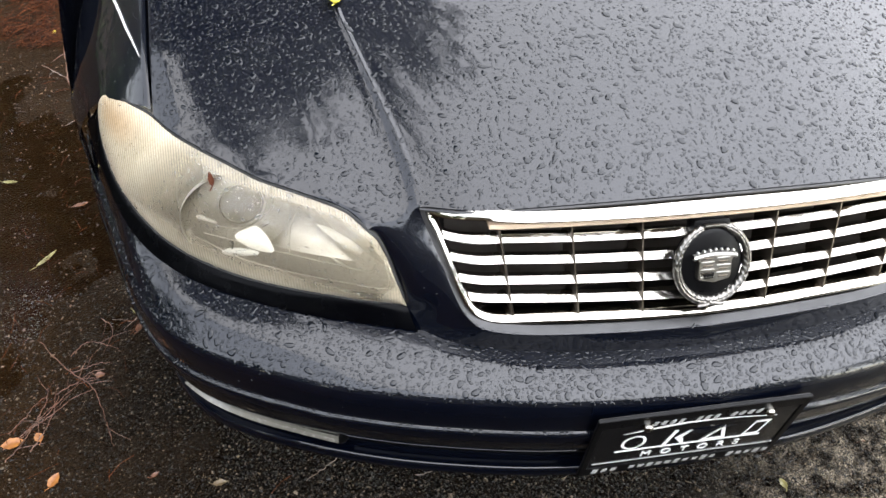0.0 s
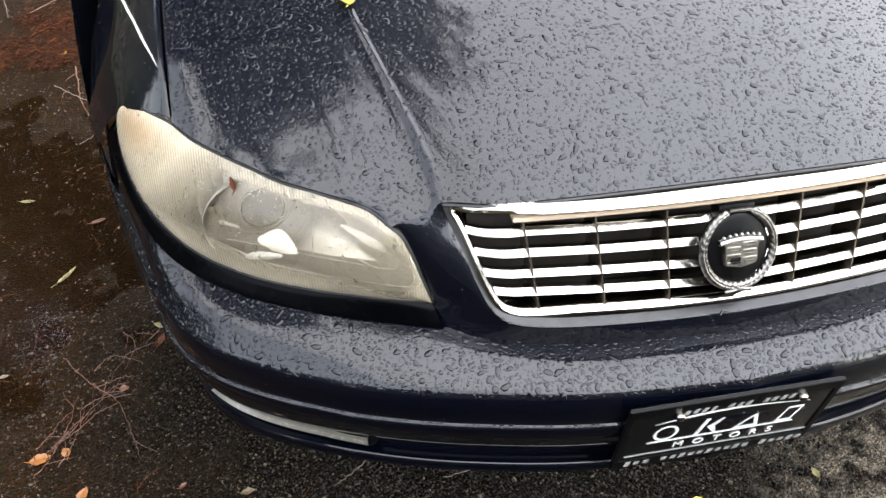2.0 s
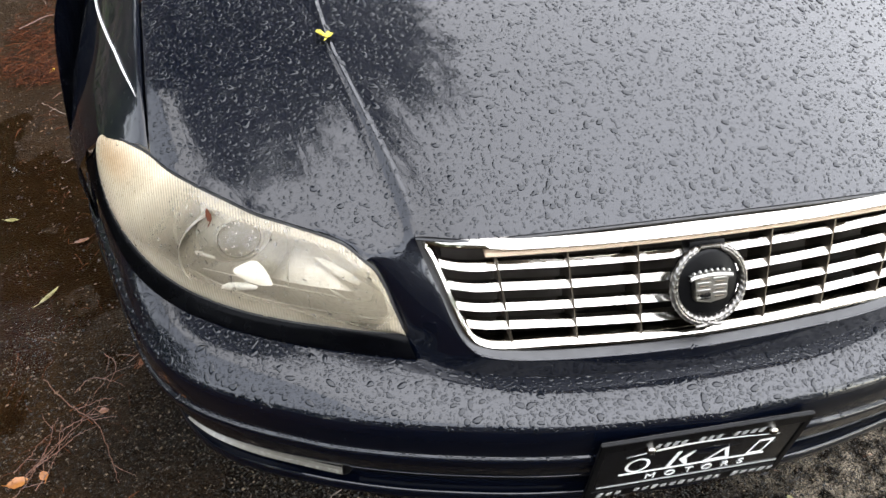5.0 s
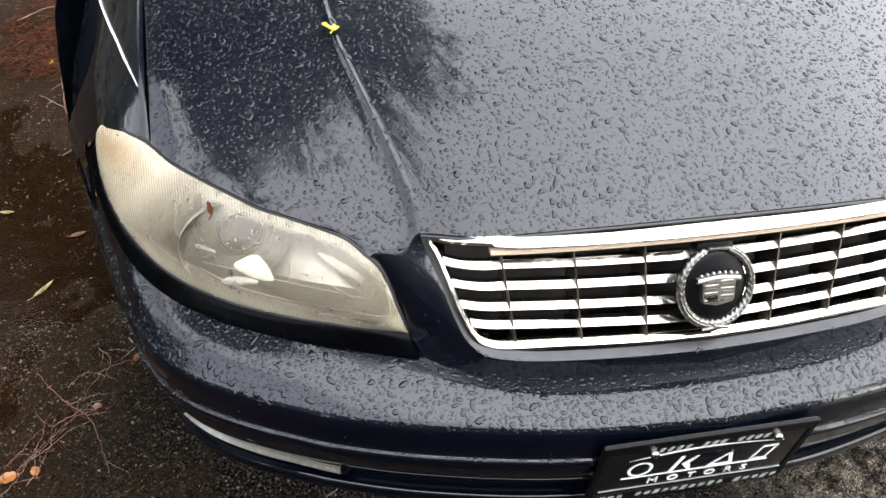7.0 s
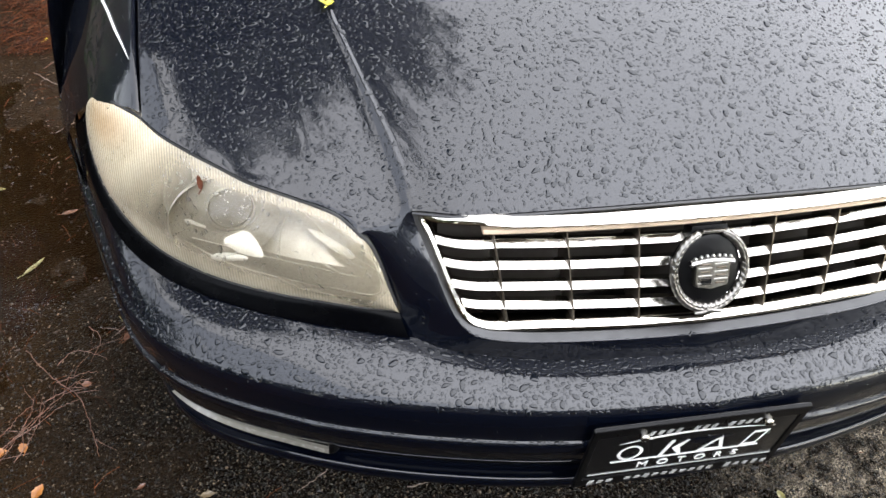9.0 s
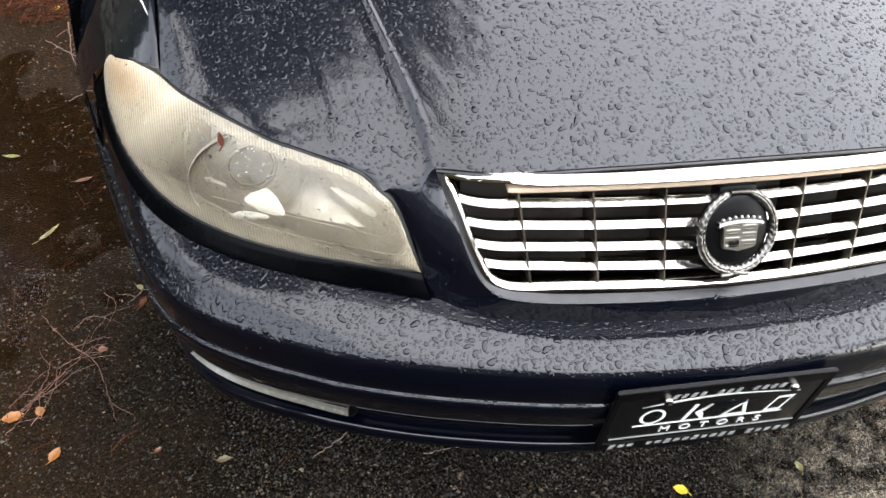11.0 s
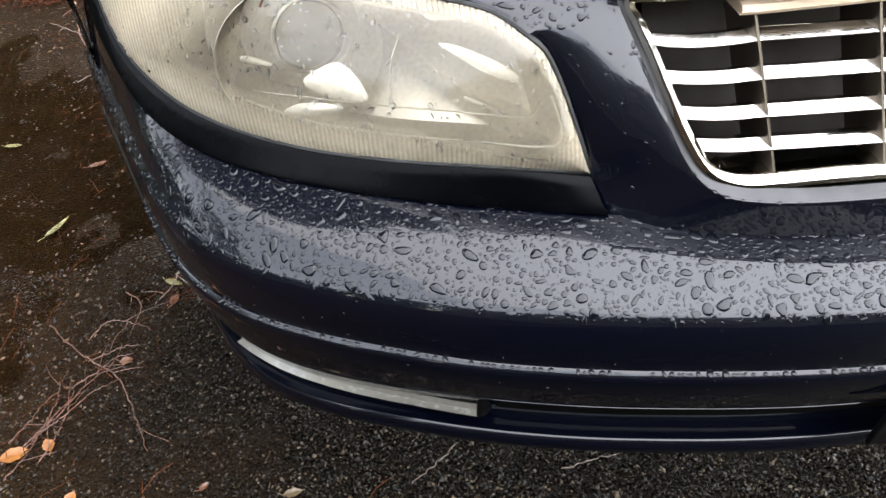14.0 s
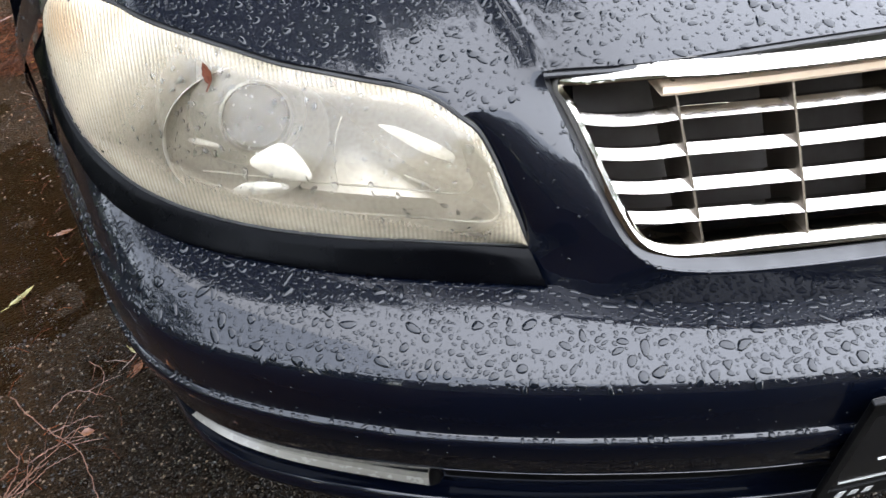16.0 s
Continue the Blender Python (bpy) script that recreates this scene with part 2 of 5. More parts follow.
def make_puddle():
    m, nt, n, l, p = mat("puddle_water")
    v = coords(nt)
    clear = n.new("ShaderNodeBsdfTransparent")
    clear.inputs[0].default_value = (0.92, 0.85, 0.74, 1)
    gloss = n.new("ShaderNodeBsdfGlossy")
    gloss.inputs["Roughness"].default_value = 0.05
    fr = n.new("ShaderNodeFresnel")
    fr.inputs[0].default_value = 1.33
    b = n.new("ShaderNodeBump")
    b.inputs["Strength"].default_value, b.inputs["Distance"].default_value = 0.22, 0.003
    l.new(noise_tex(nt, v, 22.0, 3), b.inputs["Height"])
    l.new(b.outputs[0], gloss.inputs["Normal"])
    l.new(b.outputs[0], fr.inputs["Normal"])
    mx = n.new("ShaderNodeMixShader")
    l.new(fr.outputs[0], mx.inputs[0])
    l.new(clear.outputs[0], mx.inputs[1])
    l.new(gloss.outputs[0], mx.inputs[2])
    l.new(mx.outputs[0], n["Material Output"].inputs[0])
    return m


PUDDLE = make_puddle()


def leaf_mat(name, a, b, rough=0.45):
    m, nt, n, l, p = mat(name)
    v = coords(nt)
    f = noise_tex(nt, v, 60.0, 5)
    l.new(mixc(nt, ramp(nt, f, (0.35, 0.0), (0.65, 1.0)), a, b), p.inputs["Base Color"])
    p.inputs["Roughness"].default_value = rough
    p.inputs["Coat Weight"].default_value = 0.3
    bump(nt, p, noise_tex(nt, v, 260.0, 3), 0.3, 0.0008)
    return m


ORANGE = leaf_mat("orange_leaf", (0.18, 0.060, 0.010), (0.28, 0.105, 0.018))
YELLOW = leaf_mat("yellow_leaf", (0.42, 0.33, 0.02), (0.64, 0.54, 0.05))
OLIVE = leaf_mat("olive_leaf", (0.10, 0.09, 0.03), (0.25, 0.22, 0.08))
BROWN = leaf_mat("brown_leaf", (0.07, 0.024, 0.011), (0.17, 0.068, 0.028))
DRY = leaf_mat("dry_leaf", (0.05, 0.014, 0.007), (0.11, 0.034, 0.014), 0.8)
DRY.node_tree.nodes["Principled BSDF"].inputs["Coat Weight"].default_value = 0.0
DRY.node_tree.nodes["Principled BSDF"].inputs["Specular IOR Level"].default_value = 0.15
PALE = leaf_mat("pale_leaf", (0.08, 0.055, 0.03), (0.16, 0.115, 0.06))
TWIG = leaf_mat("wet_twig", (0.055, 0.022, 0.013), (0.15, 0.066, 0.040))
PALETWIG = leaf_mat("pale_twig", (0.09, 0.062, 0.048), (0.19, 0.14, 0.112))
BARK = plain("bark", (0.09, 0.07, 0.055), 0.9, var=0.5, scale=18, bumps=0.8, dist=0.02)


def island_mat(name, a, b, rough=0.5, power=1.0):
    m, nt, n, l, p = mat(name)
    g = n.new("ShaderNodeNewGeometry")
    l.new(mixc(nt, calc(nt, "POWER", g.outputs["Random Per Island"], power), a, b), p.inputs["Base Color"])
    p.inputs["Roughness"].default_value = rough
    return m


NEEDLES = island_mat("rust_needles", (0.004, 0.002, 0.001), (0.120, 0.036, 0.013), 0.7, 1.6)
NEEDLES.node_tree.nodes["Principled BSDF"].inputs["Specular IOR Level"].default_value = 0.1
GRIT = island_mat("wet_grit", (0.0015, 0.0010, 0.0006), (0.120, 0.088, 0.058), 0.3, 6.0)
GRIT.node_tree.nodes["Principled BSDF"].inputs["Specular IOR Level"].default_value = 0.42
CRUMBS = island_mat("bark_crumbs", (0.012, 0.006, 0.003), (0.13, 0.075, 0.040), 0.5, 2.0)
GRIT.node_tree.nodes["Principled BSDF"].inputs["Specular IOR Level"].default_value = 0.25
FOLIAGE = island_mat("tree_leaves", (0.022, 0.038, 0.012), (0.060, 0.085, 0.028), 0.6)


# ---- mesh tools ----
def spline(points, n, t=None):
    """Points along a smooth curve through a few control points."""
    P = np.array(points, float)
    d = np.r_[0, np.cumsum(np.linalg.norm(np.diff(P, axis=0), axis=1) ** 0.5 + 1e-9)]
    d /= d[-1]
    m = np.empty_like(P)
    m[1:-1] = (P[2:] - P[:-2]) / (d[2:] - d[:-2])[:, None]
    m[0], m[-1] = (P[1] - P[0]) / (d[1] - d[0]), (P[-1] - P[-2]) / (d[-1] - d[-2])
    q = np.linspace(0, 1, n) if t is None else np.asarray(t, float)
    i = np.clip(np.searchsorted(d, q, side="right") - 1, 0, len(P) - 2)
    h = (d[i + 1] - d[i])[:, None]
    s = ((q - d[i])[:, None]) / h
    return (2 * s**3 - 3 * s**2 + 1) * P[i] + (s**3 - 2 * s**2 + s) * h * m[i] + (-2 * s**3 + 3 * s**2) * P[i + 1] + (s**3 - s**2) * h * m[i + 1]


def even(points, n):
    """The same curve, evenly spaced."""
    Q = spline(points, 400)
    d = np.r_[0, np.cumsum(np.linalg.norm(np.diff(Q, axis=0), axis=1))]
    return np.stack([np.interp(np.linspace(0, d[-1], n), d, Q[:, k]) for k in range(Q.shape[1])], 1)


def grid(P, wrap=False, flip=False):
    P = np.asarray(P, float)
    a, b = P.shape[:2]
    F = []
    for i in range(a - 1):
        for j in range(b if wrap else b - 1):
            k = (j + 1) % b
            f = (i * b + j, i * b + k, (i + 1) * b + k, (i + 1) * b + j)
            F.append(f[::-1] if flip else f)
    return P.reshape(-1, 3), F


def join(*bits):
    V, F, o = [], [], 0
    for v, f in bits:
        V.append(np.asarray(v, float))
        F += [tuple(i + o for i in q) for q in f]
        o += len(v)
    return np.concatenate(V), F


def mirrored(bit):
    v, f = bit
    v = np.array(v, float)
    v[:, 0] *= -1
    return v, [tuple(reversed(q)) for q in f]


def facing(bit, way):
    """Turns the faces so that they look along way on the whole."""
    v, f = np.asarray(bit[0], float), bit[1]
    n = sum((np.cross(v[q[1]] - v[q[0]], v[q[2]] - v[q[0]]) for q in f), np.zeros(3))
    return (v, [tuple(reversed(q)) for q in f]) if n @ np.array(way) < 0 else (v, f)


def weld(bit, dist):
    bm = bmesh.new()
    vs = [bm.verts.new(p) for p in bit[0]]
    for q in bit[1]:
        bm.faces.new([vs[i] for i in q])
    bmesh.ops.remove_doubles(bm, verts=bm.verts, dist=dist)
    bm.verts.index_update()
    out = np.array([v.co[:] for v in bm.verts]), [tuple(v.index for v in f.verts) for f in bm.faces]
    bm.free()
    return out


def moved(bit, m):
    v, f = bit
    M = np.array(m)
    return np.asarray(v) @ M[:3, :3].T + M[:3, 3], f


def block(sx, sy, sz, bevel=0.0, seg=2):
    bm = bmesh.new()
    bmesh.ops.create_cube(bm, size=1.0)
    bmesh.ops.scale(bm, vec=(sx, sy, sz), verts=bm.verts)
    if bevel:
        bmesh.ops.bevel(bm, geom=bm.edges[:], offset=bevel, segments=seg, profile=0.7, affect="EDGES")
    bm.verts.index_update()
    out = np.array([v.co[:] for v in bm.verts]), [tuple(v.index for v in f.verts) for f in bm.faces]
    bm.free()
    return out


def tube(path, r, n=6, cap=True):
    P = np.asarray(path, float)
    T = np.gradient(P, axis=0)
    T /= np.linalg.norm(T, axis=1)[:, None] + 1e-9
    r = np.broadcast_to(r, (len(P),))
    rings = []
    up = np.array((0.13, 0.31, 0.94))
    for p, t, q in zip(P, T, r):
        a = np.cross(t, up)
        a /= np.linalg.norm(a) + 1e-9
        b = np.cross(t, a)
        w = np.linspace(0, 2 * np.pi, n, endpoint=False)
        rings.append(p + q * (np.cos(w)[:, None] * a + np.sin(w)[:, None] * b))
    V, F = grid(np.array(rings), wrap=True)
    if cap:
        F = F + [tuple(range(n))[::-1], tuple(range(len(V) - n, len(V)))]
    return V, F


def lathe(profile, n=32):
    """Turns (radius, height) round the z axis."""
    w = np.linspace(0, 2 * np.pi, n, endpoint=False)
    return grid(np.array([np.stack([r * np.cos(w), r * np.sin(w), np.full(n, h)], 1) for r, h in profile]), wrap=True)


def part(name, bit, material, parent=None, label="", smooth=True, uv=None):
    me = bpy.data.meshes.new(name)
    me.from_pydata([tuple(v) for v in bit[0]], [], bit[1])
    me.materials.append(material)
    me.polygons.foreach_set("use_smooth", [smooth] * len(me.polygons))
    if smooth:
        me.set_sharp_from_angle(angle=radians(38))
    if uv is not None:
        lay = me.uv_layers.new(name="UVMap")
        ids = np.empty(len(me.loops), int)
        me.loops.foreach_get("vertex_index", ids)
        lay.data.foreach_set("uv", np.asarray(uv, float)[ids].ravel())
    me.update()
    ob = new(name, me)
    if parent:
        ob.parent = parent
    return tagged(ob, label)


def empty(name, label, category, place=(0, 0, 0), group="", kind=""):
    ob = new(name)
    ob.location = place
    ob.empty_display_size = 0.1
    return tagged(ob, label, category, group, kind)


# ---- body lines of the car, half width, x outward ----
HL_TOP = [(.772, .537, .660), (.735, .478, .678), (.703, .447, .677), (.671, .404, .674), (.632, .367, .670), (.598, .341, .6645), (.561, .311, .660), (.530, .294, .6565), (.497, .276, .6530), (.471, .2585, .6520), (.454, .2465, .6495),
          (.4436, .2355, .6460), (.431, .2235, .6380), (.420, .2170, .6285), (.4112, .2100, .610), (.4058, .2040, .595), (.4015, .1985, .580), (.3960, .1930, .562), (.3915, .1895, .546), (.387, .190, .530)]
HL_LOW = [(.772, .538, .659), (.793, .545, .635), (.797, .520, .599), (.785, .475, .567), (.760, .425, .548), (.720, .366, .539), (.680, .322, .537), (.640, .290, .536),
          (.600, .264, .536), (.560, .243, .537), (.520, .225, .538), (.480, .210, .539), (.440, .197, .538), (.387, .190, .530)]
SHELF = [(0, .125, .484), (.20, .133, .485), (.376, .170, .500), (.47, .196, .506), (.54, .221, .509), (.60, .250, .510), (.645, .277, .510), (.69, .312, .511),
         (.732, .357, .512), (.765, .408, .522), (.795, .475, .548), (.822, .560, .590), (.858, .700, .580)]
BELT = [(0, .022), (.20, .036), (.36, .066), (.48, .100), (.56, .133), (.64, .173), (.70, .215), (.745, .268), (.778, .335), (.809, .420), (.839, .505), (.870, .595), (.892, .700)]


def ease(x, a, b):
    t = min(1.0, max(0.0, (x - a) / (b - a)))
    return t * t * (3 - 2 * t)


def crease_x(y):
    return np.interp(y, (.226, .32, .519, 1.35), (.359, .382, .441, .56))


def gap_x(y):
    return .697 + .05 * (y - .445)


def hood_base(x, y):
    zc = .682 + .43 * (y - .188) - .19 * (y - .188) ** 2
    k = np.interp(y, (.2, .32, .52, 1.35), (.33, .26, .15, .10))
    xc = crease_x(y)
    a = min(x, xc)
    z = zc - k * a * a
    d = x - xc
    if d > 0:
        z -= .138 * d + .24 * d * d
    return z + float(np.interp(d, (-.0055, -.0042, -.0012, .0008, .0030, .0065), (0, .0003, .0017, .0019, .0008, 0))) * float(np.interp(y, (.235, .30), (0, 1)))


def roll(x, y, drop):
    return x, y, hood_base(x, y) - drop


EDGE = [(0, .188, .682), (.16, .190, .681), (.297, .203, .673), (.366, .229, .664), roll(.382, .2275, .0010), roll(.400, .2255, .0020), roll(.416, .2235, .0034), roll(.431, .2225, .0052)] + HL_TOP[11:1:-1]
EDGE_C = spline(EDGE, 300)


def hood_front(x):
    return np.interp(x, EDGE_C[:, 0], EDGE_C[:, 1]), np.interp(x, EDGE_C[:, 0], EDGE_C[:, 2]) + np.interp(x, (.438, .47), (0, .004))


EVEN_X = np.linspace(.47, .71, 60)
EVEN = np.polyfit(EVEN_X, [hood_front(x)[1] - hood_base(x, hood_front(x)[0]) for x in EVEN_X], 3)


def hood_z(x, y, xf, yf, zf):
    t = max(y - yf, 0)
    a, b = t / .085, max(0, 1 - t / .060)
    w = np.interp(xf, (.366, .385, .440, .48), (0, 1, 1, 0))
    step = zf - hood_base(xf, yf)
    smooth = float(np.polyval(EVEN, max(xf, .47))) if xf > .455 else step
    fall = (1 - w) * (smooth * (1 + a) * math.exp(-a) + (step - smooth) * math.exp(-(t / .010) ** 2)) + w * step * b * b
    return hood_base(x, y) + fall


NOSE_V = (0, .02, .045, .075, .11, .15, .2, .3, .45, .6, .75, .88, 1)
NOSE_W = .065


def hood_half():
    cols = []
    inside = np.r_[np.linspace(0, .93, 26), (.955, .968, .976, .983, .9875, .991, .994, .997, 1, 1.003, 1.006, 1.0095)]
    outside = []
    for v in NOSE_V:
        x0 = .366 + v * NOSE_W
        y0, z0 = hood_front(x0)
        outside.append((x0 - crease_x(y0)) / (gap_x(y0) - crease_x(y0)))
    outside = np.r_[outside, np.linspace(outside[-1], 1, 32)[1:]]
    rows = np.linspace(0, 1, 46) ** 1.7
    for f, side in [(f, 0) for f in inside] + [(f, 1) for f in outside]:
        y0 = .2
        for _ in range(12):
            x0 = f * crease_x(y0) if side == 0 else crease_x(y0) + f * (gap_x(y0) - crease_x(y0))
            y0, z0 = hood_front(x0)
        col = []
        for r in rows:
            y = y0 + r * (1.33 - y0)
            x = f * crease_x(y) if side == 0 else crease_x(y) + f * (gap_x(y) - crease_x(y))
            col.append((x, y, hood_z(x, y, x0, y0, z0)))
        cols.append(col)
    cols.append([(x, y, z - .014) for x, y, z in cols[-1]])
    C = np.array(cols)
    turn = np.where((C[:, :1, 0] > .36) & (C[:, :1, 0] < .433), 0.0, 1.0)[..., None]
    lip = C[:, :1] + np.array((0, .004, -.007)) * turn
    return np.concatenate([lip, C], axis=1)


NOSE_IN = [(.366, .229, .664), (.3645, .2265, .654), (.359, .217, .639), (.352, .2045, .622), (.3445, .192, .6046), (.338, .180, .5866), (.331, .168, .568), (.322, .155, .5495), (.311, .145, .5366),
           (.294, .135, .5290), (.259, .1265, .5245), (.200, .1195, .5215), (.100, .1140, .5180), (0, .1115, .5165)]
NOSE_OUT = [(.431, .2225, .6390), (.420, .2150, .6285), (.4112, .2080, .610), (.4058, .2020, .595), (.4015, .1965, .580), (.3960, .1910, .562), (.3915, .1875, .546), (.3865, .1860, .526), (.376, .172, .497), (.335, .148, .486), (.187, .117, .484), (0, .104, .483)]


def nose_half():
    A, B = spline(NOSE_IN, 60), spline(NOSE_OUT, 60)
    top = np.array([(.366 + v * NOSE_W, *hood_front(.366 + v * NOSE_W)) for v in NOSE_V])
    fade = np.clip(np.linspace(0, 4, 60), 0, 1)
    fade = (fade * fade * (3 - 2 * fade))[:, None]
    swell = np.interp(NOSE_V, (0, .06, .2, .45, .7, .9, 1), (-.001, .001, .0025, .004, .004, .0025, 0))
    run = np.r_[0, np.cumsum(np.linalg.norm(np.diff(A, axis=0), axis=1))]
    full = .0030 * np.sin(np.pi * np.clip(run / .13, 0, 1) ** .62)[:, None]
    rows = [A + np.array((0, .0015, .0004))]
    for v, t, out in zip(NOSE_V, top, swell):
        P = A + (B - A) * v - np.array((0, 1, 0)) * out * fade * np.interp(run, (0, .11, .16), (1, 1, .25))[:, None]
        P = P + (t - P[0]) * (1 - fade)
        rows.append(P - np.array((0, .75, -.6)) * full * float(np.interp(v, (0, .15, .4, .7, .9, 1), (.2, .8, 1.3, 2.0, 2.2, 1.0))))
    rows.append(B + (B - A) * .03 + np.array((0, .008, 0)))
    return np.array(rows)


def flip_x(P):
    Q = np.array(P, float)
    Q[..., 0] *= -1
    return Q


# ---- the setting: ground, puddle ----
def ground_z(x, y):
    z = .0022 * noise.noise((x * 9, y * 9, 0)) + .004 * noise.noise((x * 2.3, y * 2.3, 5))
    px, py = (x + 1.33) / .60, (y - 1.12) / .62
    w = px * px + py * py + .55 * noise.noise((x * 2.1, y * 2.1, 9)) + .25 * noise.noise((x * 6, y * 6, 2))
    k = max(0.0, min(1.0, 1.25 - w))
    return z - .011 * k + .010 * k * (noise.noise((x * 5.5, y * 5.5, 4)) + .35) + .006 * k * noise.noise((x * 15, y * 15, 7))


def build_ground():
    xs = np.r_[-600, -120, -40, -14, -7, -4, np.linspace(-3.0, 1.3, 190), 2.5, 5, 12, 40, 120, 600]
    ys = np.r_[-600, -120, -40, -14, -6, -2.5, np.linspace(-.9, 4.0, 210), 6, 12, 40, 120, 600]
    P = np.array([[(x, y, ground_z(x, y) if -3.1 < x < 1.4 and -1 < y < 4.1 else 0.0) for x in xs] for y in ys])
    g = part("ground", facing(grid(P), (0, 0, 1)), GROUND)
    tagged(g, "dark wet asphalt with brown silt and a worn pale patch", "ground", kind="structure")
    w = np.linspace(0, 2 * np.pi, 80, endpoint=False)
    ring = np.array([(-1.33 + .76 * math.cos(a), 1.12 + .86 * math.sin(a), -.0045) for a in w])
    rows = np.array([np.array((-1.33, 1.12, -.0045)) + (ring - np.array((-1.33, 1.12, -.0045))) * s for s in (.02, .25, .5, .75, 1)])
    p = part("water", facing(grid(rows, wrap=True), (0, 0, 1)), PUDDLE)
    tagged(p, "shallow brown rain puddle on the asphalt", "puddle", kind="structure")


build_ground()

# ---- the car ----
car = empty("car", "dark navy sedan front end wet with rain on asphalt", "car", (0, .9, 0))
CAR_AT = np.array((0, .9, 0))


def cpart(name, bit, material, parent=None, label="", **kw):
    """A part of the car, given in world places."""
    v, f = bit
    ob = part(name, (np.asarray(v) - CAR_AT, f), material, parent or car, label, **kw)
    return ob


def relax(bit, weight, times):
    """Evens out a surface where weight says so; its open edges stay."""
    v, f = np.array(bit[0], float), bit[1]
    seen = {}
    for q in f:
        for a, b in zip(q, q[1:] + q[:1]):
            e = (min(a, b), max(a, b))
            seen[e] = seen.get(e, 0) + 1
    E = np.array(list(seen))
    rim = np.zeros(len(v), bool)
    rim[E[[n == 1 for n in seen.values()]].ravel()] = True
    w = np.array([0 if r else weight(p) for p, r in zip(v, rim)])[:, None]
    deg = np.bincount(E.ravel(), minlength=len(v))[:, None] + 1e-9
    for _ in range(times):
        m = np.zeros_like(v)
        np.add.at(m, E[:, 0], v[E[:, 1]])
        np.add.at(m, E[:, 1], v[E[:, 0]])
        v += .5 * w * (m / deg - v)
    return v, f


def nose_weight(p):
    x, y, z = abs(p[0]), p[1], p[2]
    return ease(x - crease_x(y), .004, .030) * ease(x, .49, .445) * ease(y, .40, .26) * ease(z, .535, .585)


def build_hood():
    H, N = hood_half(), nose_half()
    half = weld(join(facing(grid(H), (0, -.3, 1)), facing(grid(N), (0, -1, .3))), .0007)
    half = relax((half[0], [tuple(q) for q in half[1]]), nose_weight, 24)
    return cpart("hood", weld(join(half, mirrored(half)), .0007), PAINT, label="rain-beaded navy hood with a grille opening")


hood = build_hood()
A_, B_ = spline(NOSE_IN, 60), spline(NOSE_OUT, 60)
lip = np.array([A_ + np.array((0, .0012, 0)), A_ + (A_ - B_) * .05 + np.array((0, .006, .0008)), A_ + (A_ - B_) * .10 + np.array((0, .013, .0008)), A_ + (A_ - B_) * .10 + np.array((0, .020, -.004))])
lip = join(grid(lip), grid(flip_x(lip), flip=True))
cpart("grille_seal", lip, GASKET, None, "dark rubber seal round the grille opening")


def section(s_pts, belt, nrm, k):
    """One cross-section of the bumper, from the shelf down to the lip."""
    sh = s_pts
    n = np.array((nrm[0], nrm[1], 0))
    b = np.array((belt[0], belt[1], 0)) - n * .007
    at = lambda inset, z: b - n * inset + np.array((0, 0, z))
    top = np.interp(abs(belt[0]), (.5, .68, .78), (.476, .478, .478))
    e = at(.012, top)
    out = [sh + np.array((0, .012, -.012)), sh]
    for v, sag in ((.12, .0018), (.28, .0042), (.42, .0060), (.56, .0070), (.7, .0064), (.84, .0040), (.94, .0015)):
        p = sh + (e - sh) * v
        p[2] += sag
        out.append(p)
    for inset, z in ((.012, .476), (.0075, .4725), (.0040, .4680), (.0016, .4620), (.0002, .4540), (-.0004, .4400), (0, .4250), (.0003, .4150), (.0010, .4128), (-.0022, .4106), (-.0036, .4082), (-.0042, .405),
                     (.001, .380), (.011, .350), (.024, .322), (.038, .299), (.0420, .2952), (.0500, .2935), (.0530, .2920), (.0532, .2905), (.0549, .2702), (.0549, .2694), (.0480, .2676), (.0340, .2694), (.0316, .2703), (.0300, .2701), (.0282, .2684), (.0267, .2645), (.0260, .2585), (.0266, .2515), (.030, .2465), (.038, .2425), (.16, .232)):
        z += (top - .476) * np.clip((z - .42) / .056, 0, 1)
        out.append(at(inset * (np.interp(abs(belt[0]), (.5, .74), (1, .70)) if z < .4 else 1), z))
    return out


def bumper_curves(n):
    q = np.linspace(0, 1, n)
    S, B = spline(SHELF, n, None), spline([(x, y, 0) for x, y in BELT], n)
    # the shelf's line is matched to the belt's by place along it
    T = np.gradient(B, axis=0)
    T /= np.linalg.norm(T, axis=1)[:, None]
    N = np.stack([T[:, 1], -T[:, 0]], 1)
    return S, B, N


def build_bumper():
    S, B, N = bumper_curves(110)
    P = np.array([section(S[i], B[i, :2], N[i], i) for i in range(len(S))])
    bits = [grid(flip_x(P), flip=True), grid(P)]
    return cpart("bumper", join(*bits), PAINT, label="navy bumper cover beaded with rain")


bumper = build_bumper()


def face_inset(z):
    zs = (.253, .2665, .2885, .299, .322, .350, .380, .405)
    return np.interp(z, zs, (.048, .040, .0455, .038, .024, .011, .001, -.0042))


